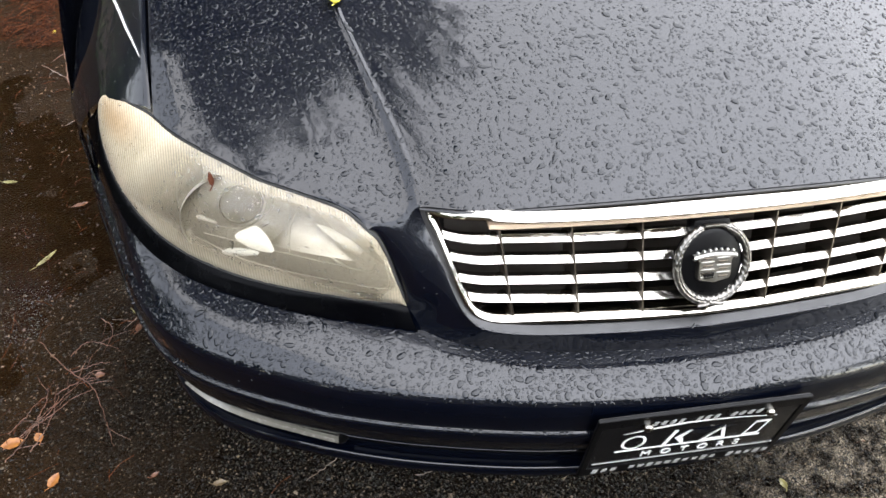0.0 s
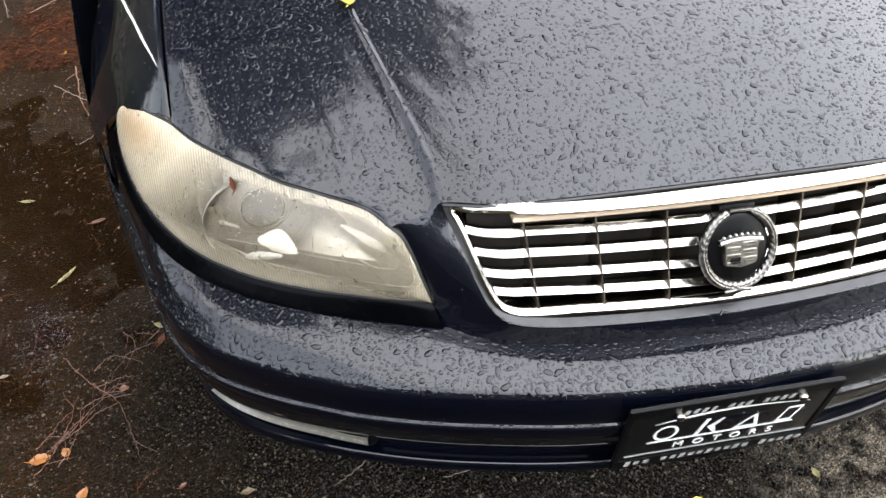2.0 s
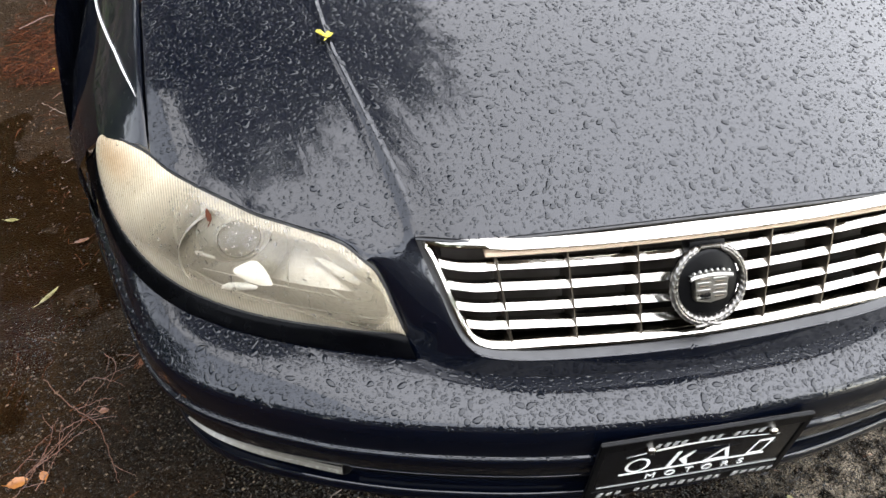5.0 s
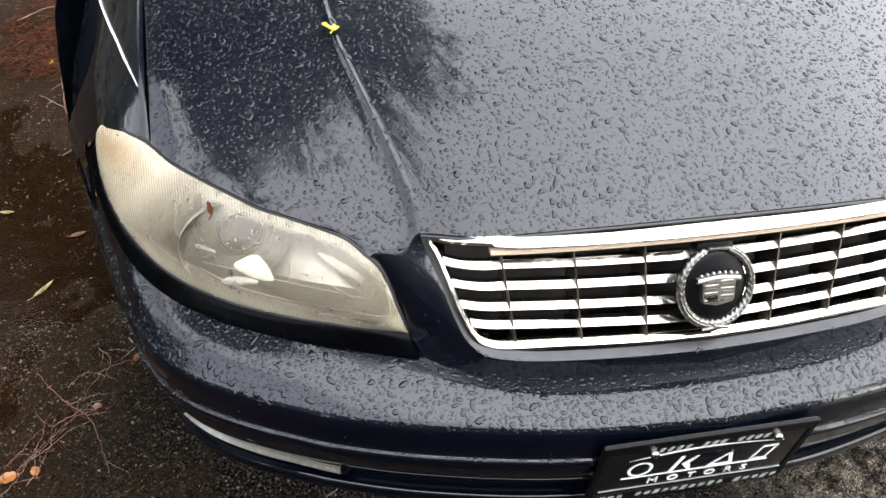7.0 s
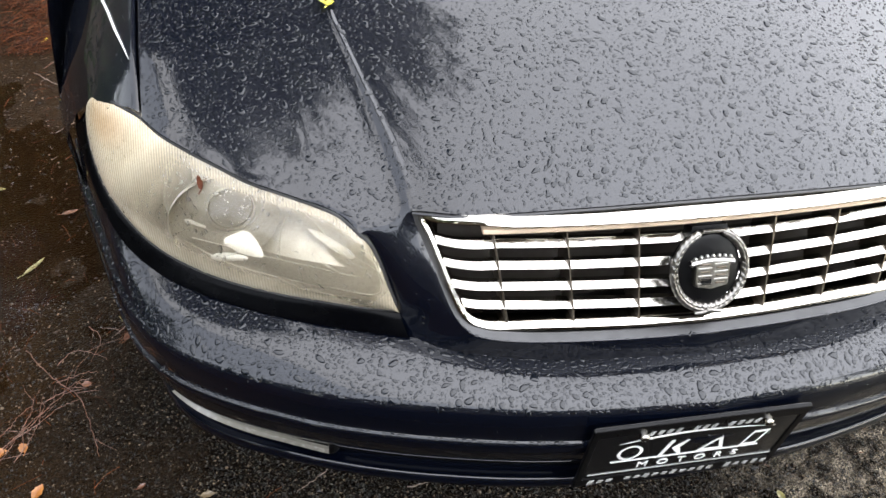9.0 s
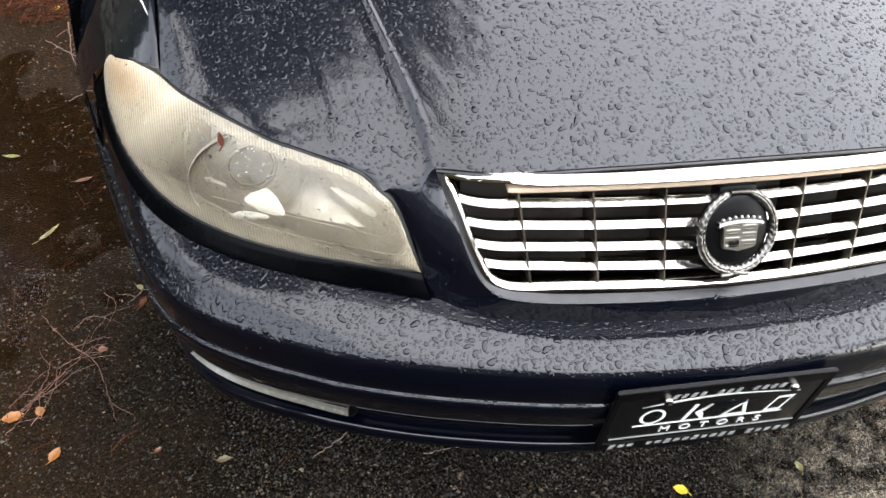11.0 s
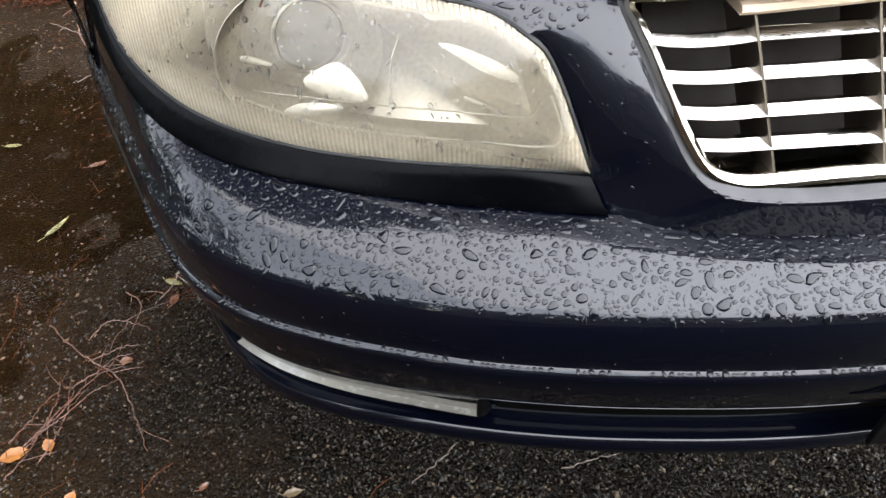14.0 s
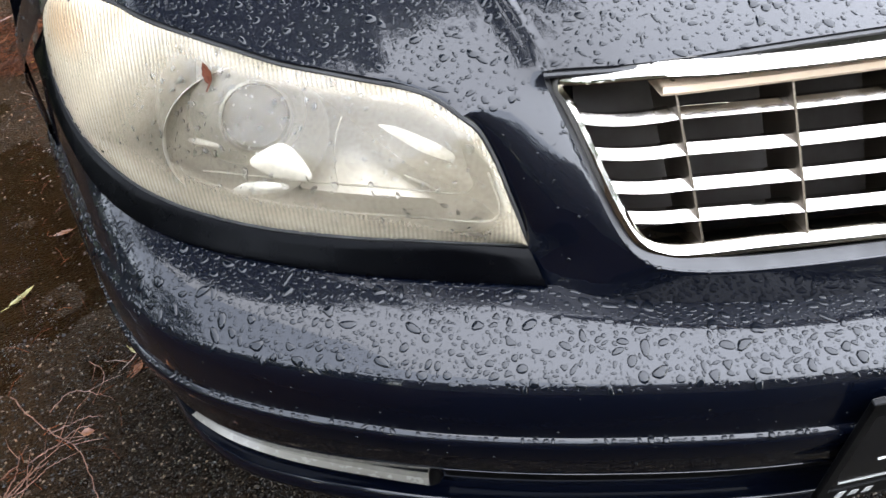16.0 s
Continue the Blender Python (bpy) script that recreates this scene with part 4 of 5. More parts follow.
# ---- plate ----
def build_plate():
    M = Matrix.Translation((-.0205, .0285, .3815)) @ Matrix.Scale(.972, 4) @ Matrix.Rotation(radians(5.5), 4, "X")
    W, Hh = .296, .162
    base = moved(block(W, .006, Hh, .0025), pose(0, .004, 0))
    rims = []
    for x0, z0, sx, sz in ((0, Hh / 2 - .009, W + .004, .020), (0, -Hh / 2 + .009, W + .004, .022), (-W / 2 + .003, 0, .010, Hh), (W / 2 - .003, 0, .010, Hh)):
        rims.append(moved(block(sx, .0060, sz, .0025, 3), pose(x0, .0025, z0)))
    plate = cpart("dealer_plate", moved(base, M), PLATE, label="black dealer plate with white print and chrome screws")
    cpart("rim", moved(join(*rims), M), BLACK, plate, "black plastic plate frame")
    cpart("bracket", moved(moved(block(.25, .05, .11, .006), pose(0, .032, -.005)), M), BLACK, plate)
    for x in (-.0785, .0955):
        sc = moved(lathe([(.0002, .004), (.004, .0036), (.0062, .0018), (.0066, 0), (.0066, -.006)], 14), Matrix.Translation((x, -.004, .0570)) @ Matrix.Rotation(radians(90), 4, "X"))
        cpart("screw", moved(sc, M), CHROME, plate, "bright screw head")

    def slab(x, z, sx, sz, lean=0.0, y=0.0):
        V = np.array([(x + a * sx / 2 + lean * c * sz / 2, q + y, z + c * sz / 2) for q in (.0002, .0016) for a, c in ((-1, -1), (1, -1), (1, 1), (-1, 1))])
        return facing((V, [(0, 1, 2, 3), (7, 6, 5, 4), (0, 4, 5, 1), (1, 5, 6, 2), (2, 6, 7, 3), (3, 7, 4, 0)]), (0, -1, 0))

    # unread print on the upper rim, curved line, four plain white shapes
    for k in range(13):
        if k not in (4, 8):
            cpart("print", moved(slab(-.0675 + .0123 * k, .0605, .0060, .0105, .25, -.0012), M), GREYPRINT, plate)
    c = spline([(-.107, .037), (-.06, .046), (-.01, .0505), (.05, .0475), (.114, .0385)], 24)
    sw = np.array([[(x, .0002, z - h), (x, .0002, z + h)] for (x, z), h in zip(c, np.interp(np.linspace(0, 1, 24), (0, .25, 1), (.0006, .0034, .0008)))])
    cpart("line", moved(facing(grid(sw), (0, -1, 0)), M), WHITE, plate)
    w = np.linspace(0, 2 * np.pi, 32, endpoint=False)
    ell = np.array([[(-.0855 + rx * math.cos(a), .0002, .0080 + rz * math.sin(a)) for a in w] for rx, rz in ((.0180, .0205), (.0133, .0158))])
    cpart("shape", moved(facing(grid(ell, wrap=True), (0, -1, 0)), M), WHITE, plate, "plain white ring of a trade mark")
    def frame_shape(pts, k):
        P = np.array(pts)
        Q = P.mean(0) + (P - P.mean(0)) * k
        n = len(P)
        V = np.array([(x, .0002, z) for x, z in np.concatenate([P, Q])])
        return facing((V, [(i, (i + 1) % n, n + (i + 1) % n, n + i) for i in range(n)]), (0, -1, 0))

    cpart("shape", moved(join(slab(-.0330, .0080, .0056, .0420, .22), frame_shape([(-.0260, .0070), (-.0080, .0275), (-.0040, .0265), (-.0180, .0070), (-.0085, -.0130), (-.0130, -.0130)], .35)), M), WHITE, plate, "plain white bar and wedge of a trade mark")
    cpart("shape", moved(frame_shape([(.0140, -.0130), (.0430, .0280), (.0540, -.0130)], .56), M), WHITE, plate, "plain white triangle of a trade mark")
    cpart("shape", moved(frame_shape([(.0780, -.0130), (.0880, .0280), (.1120, .0280), (.1020, -.0130)], .70), M), WHITE, plate, "plain white slanted block of a trade mark")
    cpart("line", moved(slab(0, -.0165, .216, .0026), M), WHITE, plate)
    cpart("line", moved(slab(.004, -.0500, .276, .0024), M), GREYPRINT, plate)
    cu = bpy.data.curves.new("word", "FONT")
    cu.body, cu.size, cu.space_character, cu.align_x = "MOTORS", .0215, 2.15, "CENTER"
    cu.extrude = .0004
    tmp = new("word", cu)
    bpy.context.view_layer.update()
    me = bpy.data.meshes.new_from_object(tmp)
    bit = np.array([v.co[:] for v in me.vertices]), [tuple(p.vertices) for p in me.polygons]
    bpy.data.objects.remove(tmp)
    bit = moved(bit, Matrix.Translation((.008, .0000, -.0400)) @ Matrix.Rotation(radians(90), 4, "X"))
    cpart("word", moved(bit, M), WHITE, plate, smooth=False)
    for k in range(20):
        if k not in (3, 14):
            cpart("print", moved(slab(-.126 + .0138 * k, -.0720, .0078, .0085 if k % 3 else .0125, .2, -.0012), M), GREYPRINT, plate)


build_plate()


# ---- wheels, floor pan and firewall behind what shows ----
def build_wheel(sign):
    m = Matrix.Translation((sign * .735, .93, .318)) @ Matrix.Rotation(radians(90 * sign), 4, "Y")
    tyre = lathe([(.20, -.09), (.27, -.102), (.305, -.095), (.3165, -.075), (.318, 0), (.3165, .075), (.305, .095), (.27, .102), (.20, .09)], 48)
    wheel = cpart("wheel", moved(tyre, m), RUBBER, label="black tyre under the fender")
    rim = lathe([(.205, -.085), (.195, .05), (.204, .088), (.19, .07), (.06, .045), (.0002, .05)], 40)
    cpart("rim", moved(rim, m), STEEL, wheel, "silver alloy rim")


for s in (-1, 1):
    build_wheel(s)
cpart("underbody", join(moved(block(1.30, .85, .03), pose(0, .72, .26)), moved(block(1.62, .03, .62), pose(0, 1.31, .55)), moved(block(1.05, .03, .24), pose(0, .33, .37)),
                        *[moved(block(.02, .70, .40), pose(x, .95, .50)) for x in (-.56, .56)]), RUBBER, label="black underbody and engine bay walls")


# ---- rain ----
def sample(obs, want):
    """Random places on the faces of objects, by area, with their normals; want(p, n) gives the chance to keep."""
    out = []
    for ob, per_area, test in obs:
        me = ob.data
        off = np.array(ob.matrix_world.translation if ob.parent is None else CAR_AT)
        me.calc_loop_triangles()
        v = np.empty(len(me.vertices) * 3)
        me.vertices.foreach_get("co", v)
        v = v.reshape(-1, 3) + off
        t = np.empty(len(me.loop_triangles) * 3, int)
        me.loop_triangles.foreach_get("vertices", t)
        t = t.reshape(-1, 3)
        a, b, c = v[t[:, 0]], v[t[:, 1]], v[t[:, 2]]
        n = np.cross(b - a, c - a)
        area = np.linalg.norm(n, axis=1) / 2
        n /= (2 * area + 1e-12)[:, None]
        n[n @ np.array((0, -.6, .8)) < 0] *= -1
        total = int(area.sum() * per_area)
        pick = np.random.choice(len(t), total, p=area / area.sum())
        w = np.random.rand(total, 2)
        w[w.sum(1) > 1] = 1 - w[w.sum(1) > 1]
        p = a[pick] + (b - a)[pick] * w[:, :1] + (c - a)[pick] * w[:, 1:]
        for q, m in zip(p, n[pick]):
            if test(q, m):
                out.append((q, m))
    return out


def drops(name, label, places, median, spread, biggest, tall=.55, material=BEAD):
    sizes = np.minimum(biggest, median * np.exp(np.random.randn(len(places)) * spread))
    order = np.argsort(-sizes)
    cell, taken, V, F = .012, {}, [], []
    K = 11
    w = np.linspace(0, 2 * np.pi, K, endpoint=False)
    prof = ((.97, -.12), (1.0, .12), (.94, .48), (.80, .78), (.48, .96))
    for k in order:
        (p, n), r = places[k], sizes[k]
        key = tuple(int(math.floor(c / cell)) for c in p)
        near = [t for dx in (-1, 0, 1) for dy in (-1, 0, 1) for dz in (-1, 0, 1) for t in taken.get((key[0] + dx, key[1] + dy, key[2] + dz), ())]
        if any((p[0] - q[0]) ** 2 + (p[1] - q[1]) ** 2 + (p[2] - q[2]) ** 2 < (1.02 * (r + q[3])) ** 2 for q in near):
            continue
        taken.setdefault(key, []).append((*p, r))
        t = np.cross(n, (.3, .8, .2))
        t /= np.linalg.norm(t)
        b = np.cross(n, t)
        turn = random.uniform(0, 6.28)
        long = 1 + abs(random.gauss(0, .28))
        lob = 1 + .10 * random.uniform(-1, 1) * np.cos(2 * w + random.uniform(0, 6)) + .13 * random.uniform(-1, 1) * np.cos(3 * w + random.uniform(0, 6))
        if r > 2 * median and random.random() < .5:
            lob = lob + .14 * np.cos(3 * w + random.uniform(0, 6))
        ca, sa = np.cos(w) * lob * long, np.sin(w) * lob / long
        ex, ey = ca * math.cos(turn) - sa * math.sin(turn), ca * math.sin(turn) + sa * math.cos(turn)
        h = tall * r * random.uniform(.75, 1.15) * (1.0 if r < 2 * median else .8)
        o = len(V)
        for f, z in prof:
            for i in range(K):
                V.append(p + r * f * (ex[i] * t + ey[i] * b) + n * h * z)
        V.append(p + n * h)
        for i in range(K):
            j = (i + 1) % K
            for q in range(4):
                F.append((o + q * K + i, o + q * K + j, o + (q + 1) * K + j, o + (q + 1) * K + i))
            F.append((o + 4 * K + i, o + 4 * K + j, o + 5 * K))
        F.append(tuple(o + i for i in range(K))[::-1])
    ob = part(name, (np.array(V), F), material)
    return tagged(ob, label, "raindrops", kind="stuff")


bpy.context.view_layer.update()
on_top = lambda p, n: n[2] > .55 and p[1] < 1.02 and p[0] < .62 and p[0] > -.80
drops("raindrops", "clear raindrops beaded on the navy hood", sample([(hood, 40000, lambda p, n: on_top(p, n) and n[2] > .62)], None), .00122, .55, .0052, .36)
drops("raindrops", "clear raindrops beaded on the bumper shelf", sample([(bumper, 90000, lambda p, n: n[2] > .55 and p[0] < .62 and p[2] > .44)], None), .00112, .60, .0056, .36)
drops("raindrops", "fine rain specks on the steep navy panels", sample([(hood, 3500, lambda p, n: n[2] <= .62 and p[0] < .5), (bumper, 1500, lambda p, n: n[2] <= .55 and p[2] > .27 and p[0] < .6), (fenders[0], 5000, lambda p, n: p[1] < 1.0 and p[2] > .5)], None), .0007, .4, .0022)
S_, B_, N_ = bumper_curves(500)
ledge = []
for i in range(0, 500):
    if abs(B_[i, 0]) < .80 and noise.noise((i * .09, 0, 0)) > -.12:
        for sx in (-1, 1):
            p = np.array((sx * (B_[i, 0] - N_[i, 0] * (.0062 + random.uniform(-.001, .0005))), B_[i, 1] - N_[i, 1] * .0062, .4114))
            if p[0] < .62:
                ledge.append((p, np.array((0, -.25, .97))))
drops("raindrops", "water beads standing on the bumper groove", ledge, .0017, .35, .0032, .5)
drops("raindrops", "fine raindrops on the chrome grille frame", sample([(bpy.data.objects["frame"], 16000, lambda p, n: p[0] < -.12 and n[1] < .3 and p[2] > .54)], None), .0009, .4, .0019, .5, DROP)
lenses = [o for o in bpy.data.objects if o.name.startswith("lens") and o.parent and o.parent.name.startswith("headlight")]
drops("raindrops", "clear raindrops on the headlight lens", sample([(lenses[0], 13000, lambda p, n: True)], None), .0011, .55, .0045, .5, DROP)


# ---- trees seen in the wet paint and the puddle; hedges, outer trees added unseen ----
def build_tree(place, height, centre, axes, clumps, per, seed, label):
    rnd = random.Random(seed)
    tree = empty("tree", label, "tree", place, group="trees round the lot")
    c = np.array(centre)
    trunk = [(0, 0, -.05), (.1, .05, height * .25), (c[0] * .35, c[1] * .35, height * .5), (c[0] * .75, c[1] * .75, c[2] * .92)]
    part("trunk", tube(spline(trunk, 14), np.linspace(.26, .09, 14), 9), BARK, tree)
    V, F = [], []
    tips = []
    for k in range(clumps):
        while True:
            q = np.array([rnd.uniform(-1, 1) for _ in range(3)])
            d = np.linalg.norm(q)
            if d < 1 and rnd.random() < .25 + d:
                break
        q = c + q * np.array(axes) * (1 + .12 * rnd.gauss(0, 1))
        tips.append(q)
        size = rnd.uniform(.22, .6)
        for j in range(per):
            p = q + np.array([rnd.gauss(0, size * .55) for _ in range(3)])
            a = np.array([rnd.gauss(0, 1) for _ in range(3)])
            a /= np.linalg.norm(a)
            b = np.cross(a, (rnd.gauss(0, 1), rnd.gauss(0, 1), rnd.gauss(0, 1)))
            b /= np.linalg.norm(b) + 1e-9
            L, W = rnd.uniform(.08, .15), rnd.uniform(.035, .06)
            o = len(V)
            V += [p - a * L, p - b * W, p + a * L, p + b * W]
            F.append((o, o + 1, o + 2, o + 3))
    limbs = []
    for q in tips[:: max(1, clumps // 16)]:
        root = spline(trunk, 14)[rnd.randrange(6, 13)]
        m = (root + q) / 2 + np.array((0, 0, .3))
        limbs.append(tube(spline([root, m, q], 7), np.linspace(.07, .015, 7), 6))
    for limb in limbs:
        part("limb", limb, BARK, tree)
    cr = part("crown", (np.array(V), F), FOLIAGE, tree, smooth=False)
    return tree


build_tree((-5.6, 7.6, 0), 9.5, (1.8, -3.4, 9.0), (2.1, 2.9, 1.8), 360, 46, 3, "leafy green tree overhanging the parked car")
build_tree((-6.5, 4.2, 0), 9.5, (.9, 1.2, 7.9), (1.9, 2.0, 1.8), 210, 40, 11, "dense green tree beside the puddle")
build_tree((-5.4, 9.8, 0), 9.5, (3.75, -5.1, 9.3), (1.55, 1.9, .8), 190, 46, 33, "leafy green tree leaning over the parked car")


def build_hedge(place, sx, sy, h, count, seed, label):
    rnd = random.Random(seed)
    hedge = empty("hedge", label, "hedge", place, group="hedges along the lot")
    part("stems", moved(block(sx * .7, sy * .97, h * .9, .1), pose(0, 0, h * .45)), BARK, hedge)
    V, F = [], []
    for _ in range(count):
        p = np.array((rnd.uniform(-sx / 2, sx / 2), rnd.uniform(-sy / 2, sy / 2), rnd.uniform(.05, h)))
        k = rnd.randrange(5)
        if k < 2:
            p[0] = (k - .5) * sx
        elif k < 4:
            p[1] = (k - 2.5) * sy
        else:
            p[2] = h
        p += np.array([rnd.gauss(0, .16) for _ in range(3)])
        p[2] = max(.05, p[2] + .25 * noise.noise((p[0] * .8, p[1] * .8, 3)))
        a = np.array([rnd.gauss(0, 1) for _ in range(3)])
        a /= np.linalg.norm(a)
        b = np.cross(a, (rnd.gauss(0, 1), rnd.gauss(0, 1), rnd.gauss(0, 1)))
        b /= np.linalg.norm(b) + 1e-9
        L, W = rnd.uniform(.09, .16), rnd.uniform(.04, .07)
        o = len(V)
        V += [p - a * L, p - b * W, p + a * L, p + b * W]
        F.append((o, o + 1, o + 2, o + 3))
    part("foliage", (np.array(V), F), FOLIAGE, hedge, smooth=False)
    return hedge


# unseen hedge added so the fender mirrors something dark
build_hedge((-4.9, 8.2, 0), 1.2, 10.5, 3.0, 10000, 21, "tall green hedge added out of view for dark fender reflections")
build_tree((-5.8, 10.5, 0), 7.0, (.9, -1.2, 5.4), (3.0, 2.6, 2.6), 340, 40, 29, "dense green tree behind the hedge")
# two more unseen hedges; the tall one's height sets the nose's dark reflection
build_hedge((-.8, -6.6, 0), 11.0, 1.3, 4.0, 15000, 22, "tall green hedge added out of view to darken the nose reflection")
build_hedge((-7.6, -1.2, 0), 1.2, 9.0, 2.1, 8000, 23, "low green hedge added out of view to dim side reflections")
# ring of unseen trees, added to block the sky near the horizon
side = build_tree((-13.5, -.5, 0), 8.0, (1.2, 0, 5.2), (2.4, 3.4, 3.4), 300, 30, 7, "broad green tree added out of view to block low sky")
for x, y, turn, k in ((-21, -15, 80, 1.1), (-11, 9, 150, 1.2), (-4, 15, 40, 1.2), (5, 17, 200, 1.15), (12, 12, 300, 1.2), (13, 3, 10, 1.1), (12, -7, 120, 1.1), (-2.8, -24, 250, 1.1), (5.2, -25, 20, 1.1), (11, -18, 160, 1.2), (-25, -23, 320, 1.2)):
    copy_thing(side, Matrix.Translation((x, y, 0)) @ Matrix.Rotation(radians(turn), 4, "Z") @ Matrix.Scale(k, 4))


# ---- litter on the ground and on the car ----
def leaf(name, label, category, material, place, length, width, turn, tilt=(0, 0), curl=.15, lobes=0.0, seed=1):
    rnd = random.Random(seed)
    n, m = 13, 7
    rows = []
    for i in range(n):
        u = i / (n - 1)
        w = width / 2 * (math.sin(math.pi * min(1, u * 1.02 + .01)) ** .7) * (1 - .25 * u) * (1 + lobes * math.sin(u * 19 + seed))
        row = []
        for j in range(m):
            v = j / (m - 1) * 2 - 1
            row.append(((u - .5) * length, v * w, .002 + curl * length * ((u - .5) ** 2) * 1.2 + abs(v) * w * curl * 1.6 + rnd.uniform(0, .0008)))
        rows.append(row)
    P = np.array(rows)
    low = P - np.array((0, 0, .0009))
    stalk = tube(spline([(-length * .5, 0, .003), (-length * .62, .002, .004), (-length * .75, .005, .003)], 6), .0008, 5)
    ob = part(name, join(grid(P), grid(low, flip=True), stalk), material)
    ob.matrix_world = pose(*place, tilt[0], tilt[1], turn)
    return tagged(ob, label, category)


LITTER = [
    ("orange", ORANGE, -1.011, .317, .030, .021, 70, "small wet orange leaf lying on the asphalt"),
    ("orange", ORANGE, -1.098, .404, .040, .026, 10, "ragged orange leaf among pine needles on asphalt"),
    ("orange", ORANGE, -1.055, .412, .024, .018, 120, "small torn orange leaf beside a twig"),
    ("pale", PALE, -.719, .270, .026, .014, 5, "curled pale brown leaf on dark asphalt"),
    ("pale", BROWN, -.835, .303, .016, .010, 40, "tiny brown leaf scrap on the asphalt"),
    ("olive", OLIVE, -1.131, .897, .060, .013, 55, "narrow curled olive leaf in the puddle"),
    ("brown", BROWN, -1.085, 1.077, .038, .015, 20, "wet brown leaf in the puddle"),
    ("olive", OLIVE, -1.272, 1.188, .036, .013, -5, "narrow olive leaf in shallow water"),
    ("yellow", YELLOW, -1.468, 1.682, .030, .018, 10, "small yellow leaf on brown silt"),
    ("yellow", YELLOW, -1.90, 2.96, .042, .034, 60, "bright yellow leaf on needle litter"),
    ("yellow", YELLOW, -1.30, 1.93, .024, .018, 80, "small yellow leaf on pine needles"),
    ("olive", OLIVE, -.905, .700, .034, .014, -30, "yellow-green leaf beside the bumper"),
    ("olive", OLIVE, .294, .121, .022, .014, 100, "small olive leaf on pale worn asphalt"),
    ("yellow", YELLOW, 0.064, 0.105, .026, .020, 150, "small bright yellow leaf on wet asphalt"),
    ("brown", BROWN, .396, .232, .036, .014, 110, "curled brown leaf on asphalt near the plate"),
    ("brown", BROWN, .527, .240, .030, .018, 40, "crumpled brown leaf on the asphalt"),
    ("orange", BROWN, -.964, .544, .020, .016, 0, "rusty leaf scrap caught on a twig"),
    ("brown", BROWN, -.90, .66, .030, .016, 75, "brown leaf scrap under the bumper corner"),
    ("pale", PALE, -1.21, .62, .020, .010, 15, "pale leaf scrap in the puddle"),
    ("pale", PALE, -1.55, 1.45, .022, .010, 50, "pale leaf scrap on brown silt"),
    ("yellow", YELLOW, -1.62, 2.35, .028, .020, 20, "yellow leaf on rust pine needles"),
    ("olive", OLIVE, -1.42, 2.55, .030, .014, 130, "olive leaf on rust pine needles"),
]
for k, (_, m, x, y, L, Wd, turn, lab) in enumerate(LITTER):
    leaf("fallen_leaf", lab, "leaf", m, (x, y, max(ground_z(x, y), -.0045) + .001), L, Wd, turn, curl=.18 if Wd > .012 else .3, lobes=.08, seed=k)


def on_hood(x, y):
    yf, zf = hood_front(abs(x))
    return hood_z(abs(x), y, abs(x), yf, zf)


leaf("fallen_leaf", "bright yellow leaf stuck on the wet hood crease", "leaf", YELLOW, (-.447, .532, on_hood(-.447, .532) + .003), .034, .026, 100, (18, 8), .25, .15, 31)
stuck = leaf("fallen_leaf", "small dry brown leaf stuck to the headlight", "leaf", DRY, (0, 0, 0), .019, .0090, 0, (0, 0), .12, .1, 5)
along, out_ = Vector((-.15, .66, .72)).normalized(), Vector((-.42, -.66, .62)).normalized()
side_ = out_.cross(along).normalized()
stuck.matrix_world = Matrix.Translation(Vector((-.6200, .3320, .6500)) + out_ * .0015) @ Matrix((along, side_, along.cross(side_))).transposed().to_4x4()


def twig(points, r, material, label, forks=0, seed=0):
    rnd = random.Random(seed)
    P = [(x, y, max(ground_z(x, y), -.004) + r + z) for x, y, z in points]
    main = spline(P, 6 * len(P))
    for i in range(1, len(main)):
        main[i] += np.array((rnd.gauss(0, .0012), rnd.gauss(0, .0012), 0))
    bits = [tube(main, np.linspace(r, r * .45, len(main)), 6)]
    for k in range(forks):
        i = rnd.randrange(2, len(main) - 3)
        d = main[i + 2] - main[i]
        a = rnd.choice((-1, 1)) * rnd.uniform(.5, 1.1)
        d = np.array((d[0] * math.cos(a) - d[1] * math.sin(a), d[0] * math.sin(a) + d[1] * math.cos(a), .001))
        d *= rnd.uniform(.03, .07) / (np.linalg.norm(d) + 1e-9)
        bits.append(tube(spline([main[i], main[i] + d * .5 + np.array((rnd.gauss(0, .004), 0, .002)), main[i] + d], 6), np.linspace(r * .6, r * .3, 6), 5))
    ob = part("twig", join(*bits), material)
    return tagged(ob, label, "twig")


twig([(-1.10, .650, 0), (-1.023, .557, .006), (-.975, .515, .004), (-.945, .45, .002), (-.917, .375, 0)], .0012, TWIG, "long thin reddish twig on wet asphalt", 2, 1)
twig([(-1.10, .40, 0), (-1.05, .46, .006), (-1.0, .52, .008), (-.955, .54, .002)], .0011, TWIG, "thin reddish twig lying across another twig", 3, 2)
twig([(-1.03, .60, 0), (-1.0, .625, .01), (-.96, .62, .004), (-.93, .60, 0)], .0009, TWIG, "short wiry twig on wet asphalt", 1, 3)
twig([(-.50, .300, 0), (-.53, .275, .003), (-.568, .254, 0)], .0012, PALETWIG, "pale curved pine needle on the asphalt", 0, 4)
twig([(-.37, .236, 0), (-.33, .238, .002), (-.27, .243, 0)], .0010, PALETWIG, "pale thin twig on dark asphalt", 0, 5)
twig([(-.89, .72, .02), (-.90, .69, .012), (-.935, .66, 0)], .0013, PALETWIG, "small forked twig beside the bumper corner", 2, 6)
twig([(-1.24, 1.80, .02), (-1.20, 1.62, .01), (-1.17, 1.55, 0)], .0022, TWIG, "dark bent twig under pine needles", 1, 7)
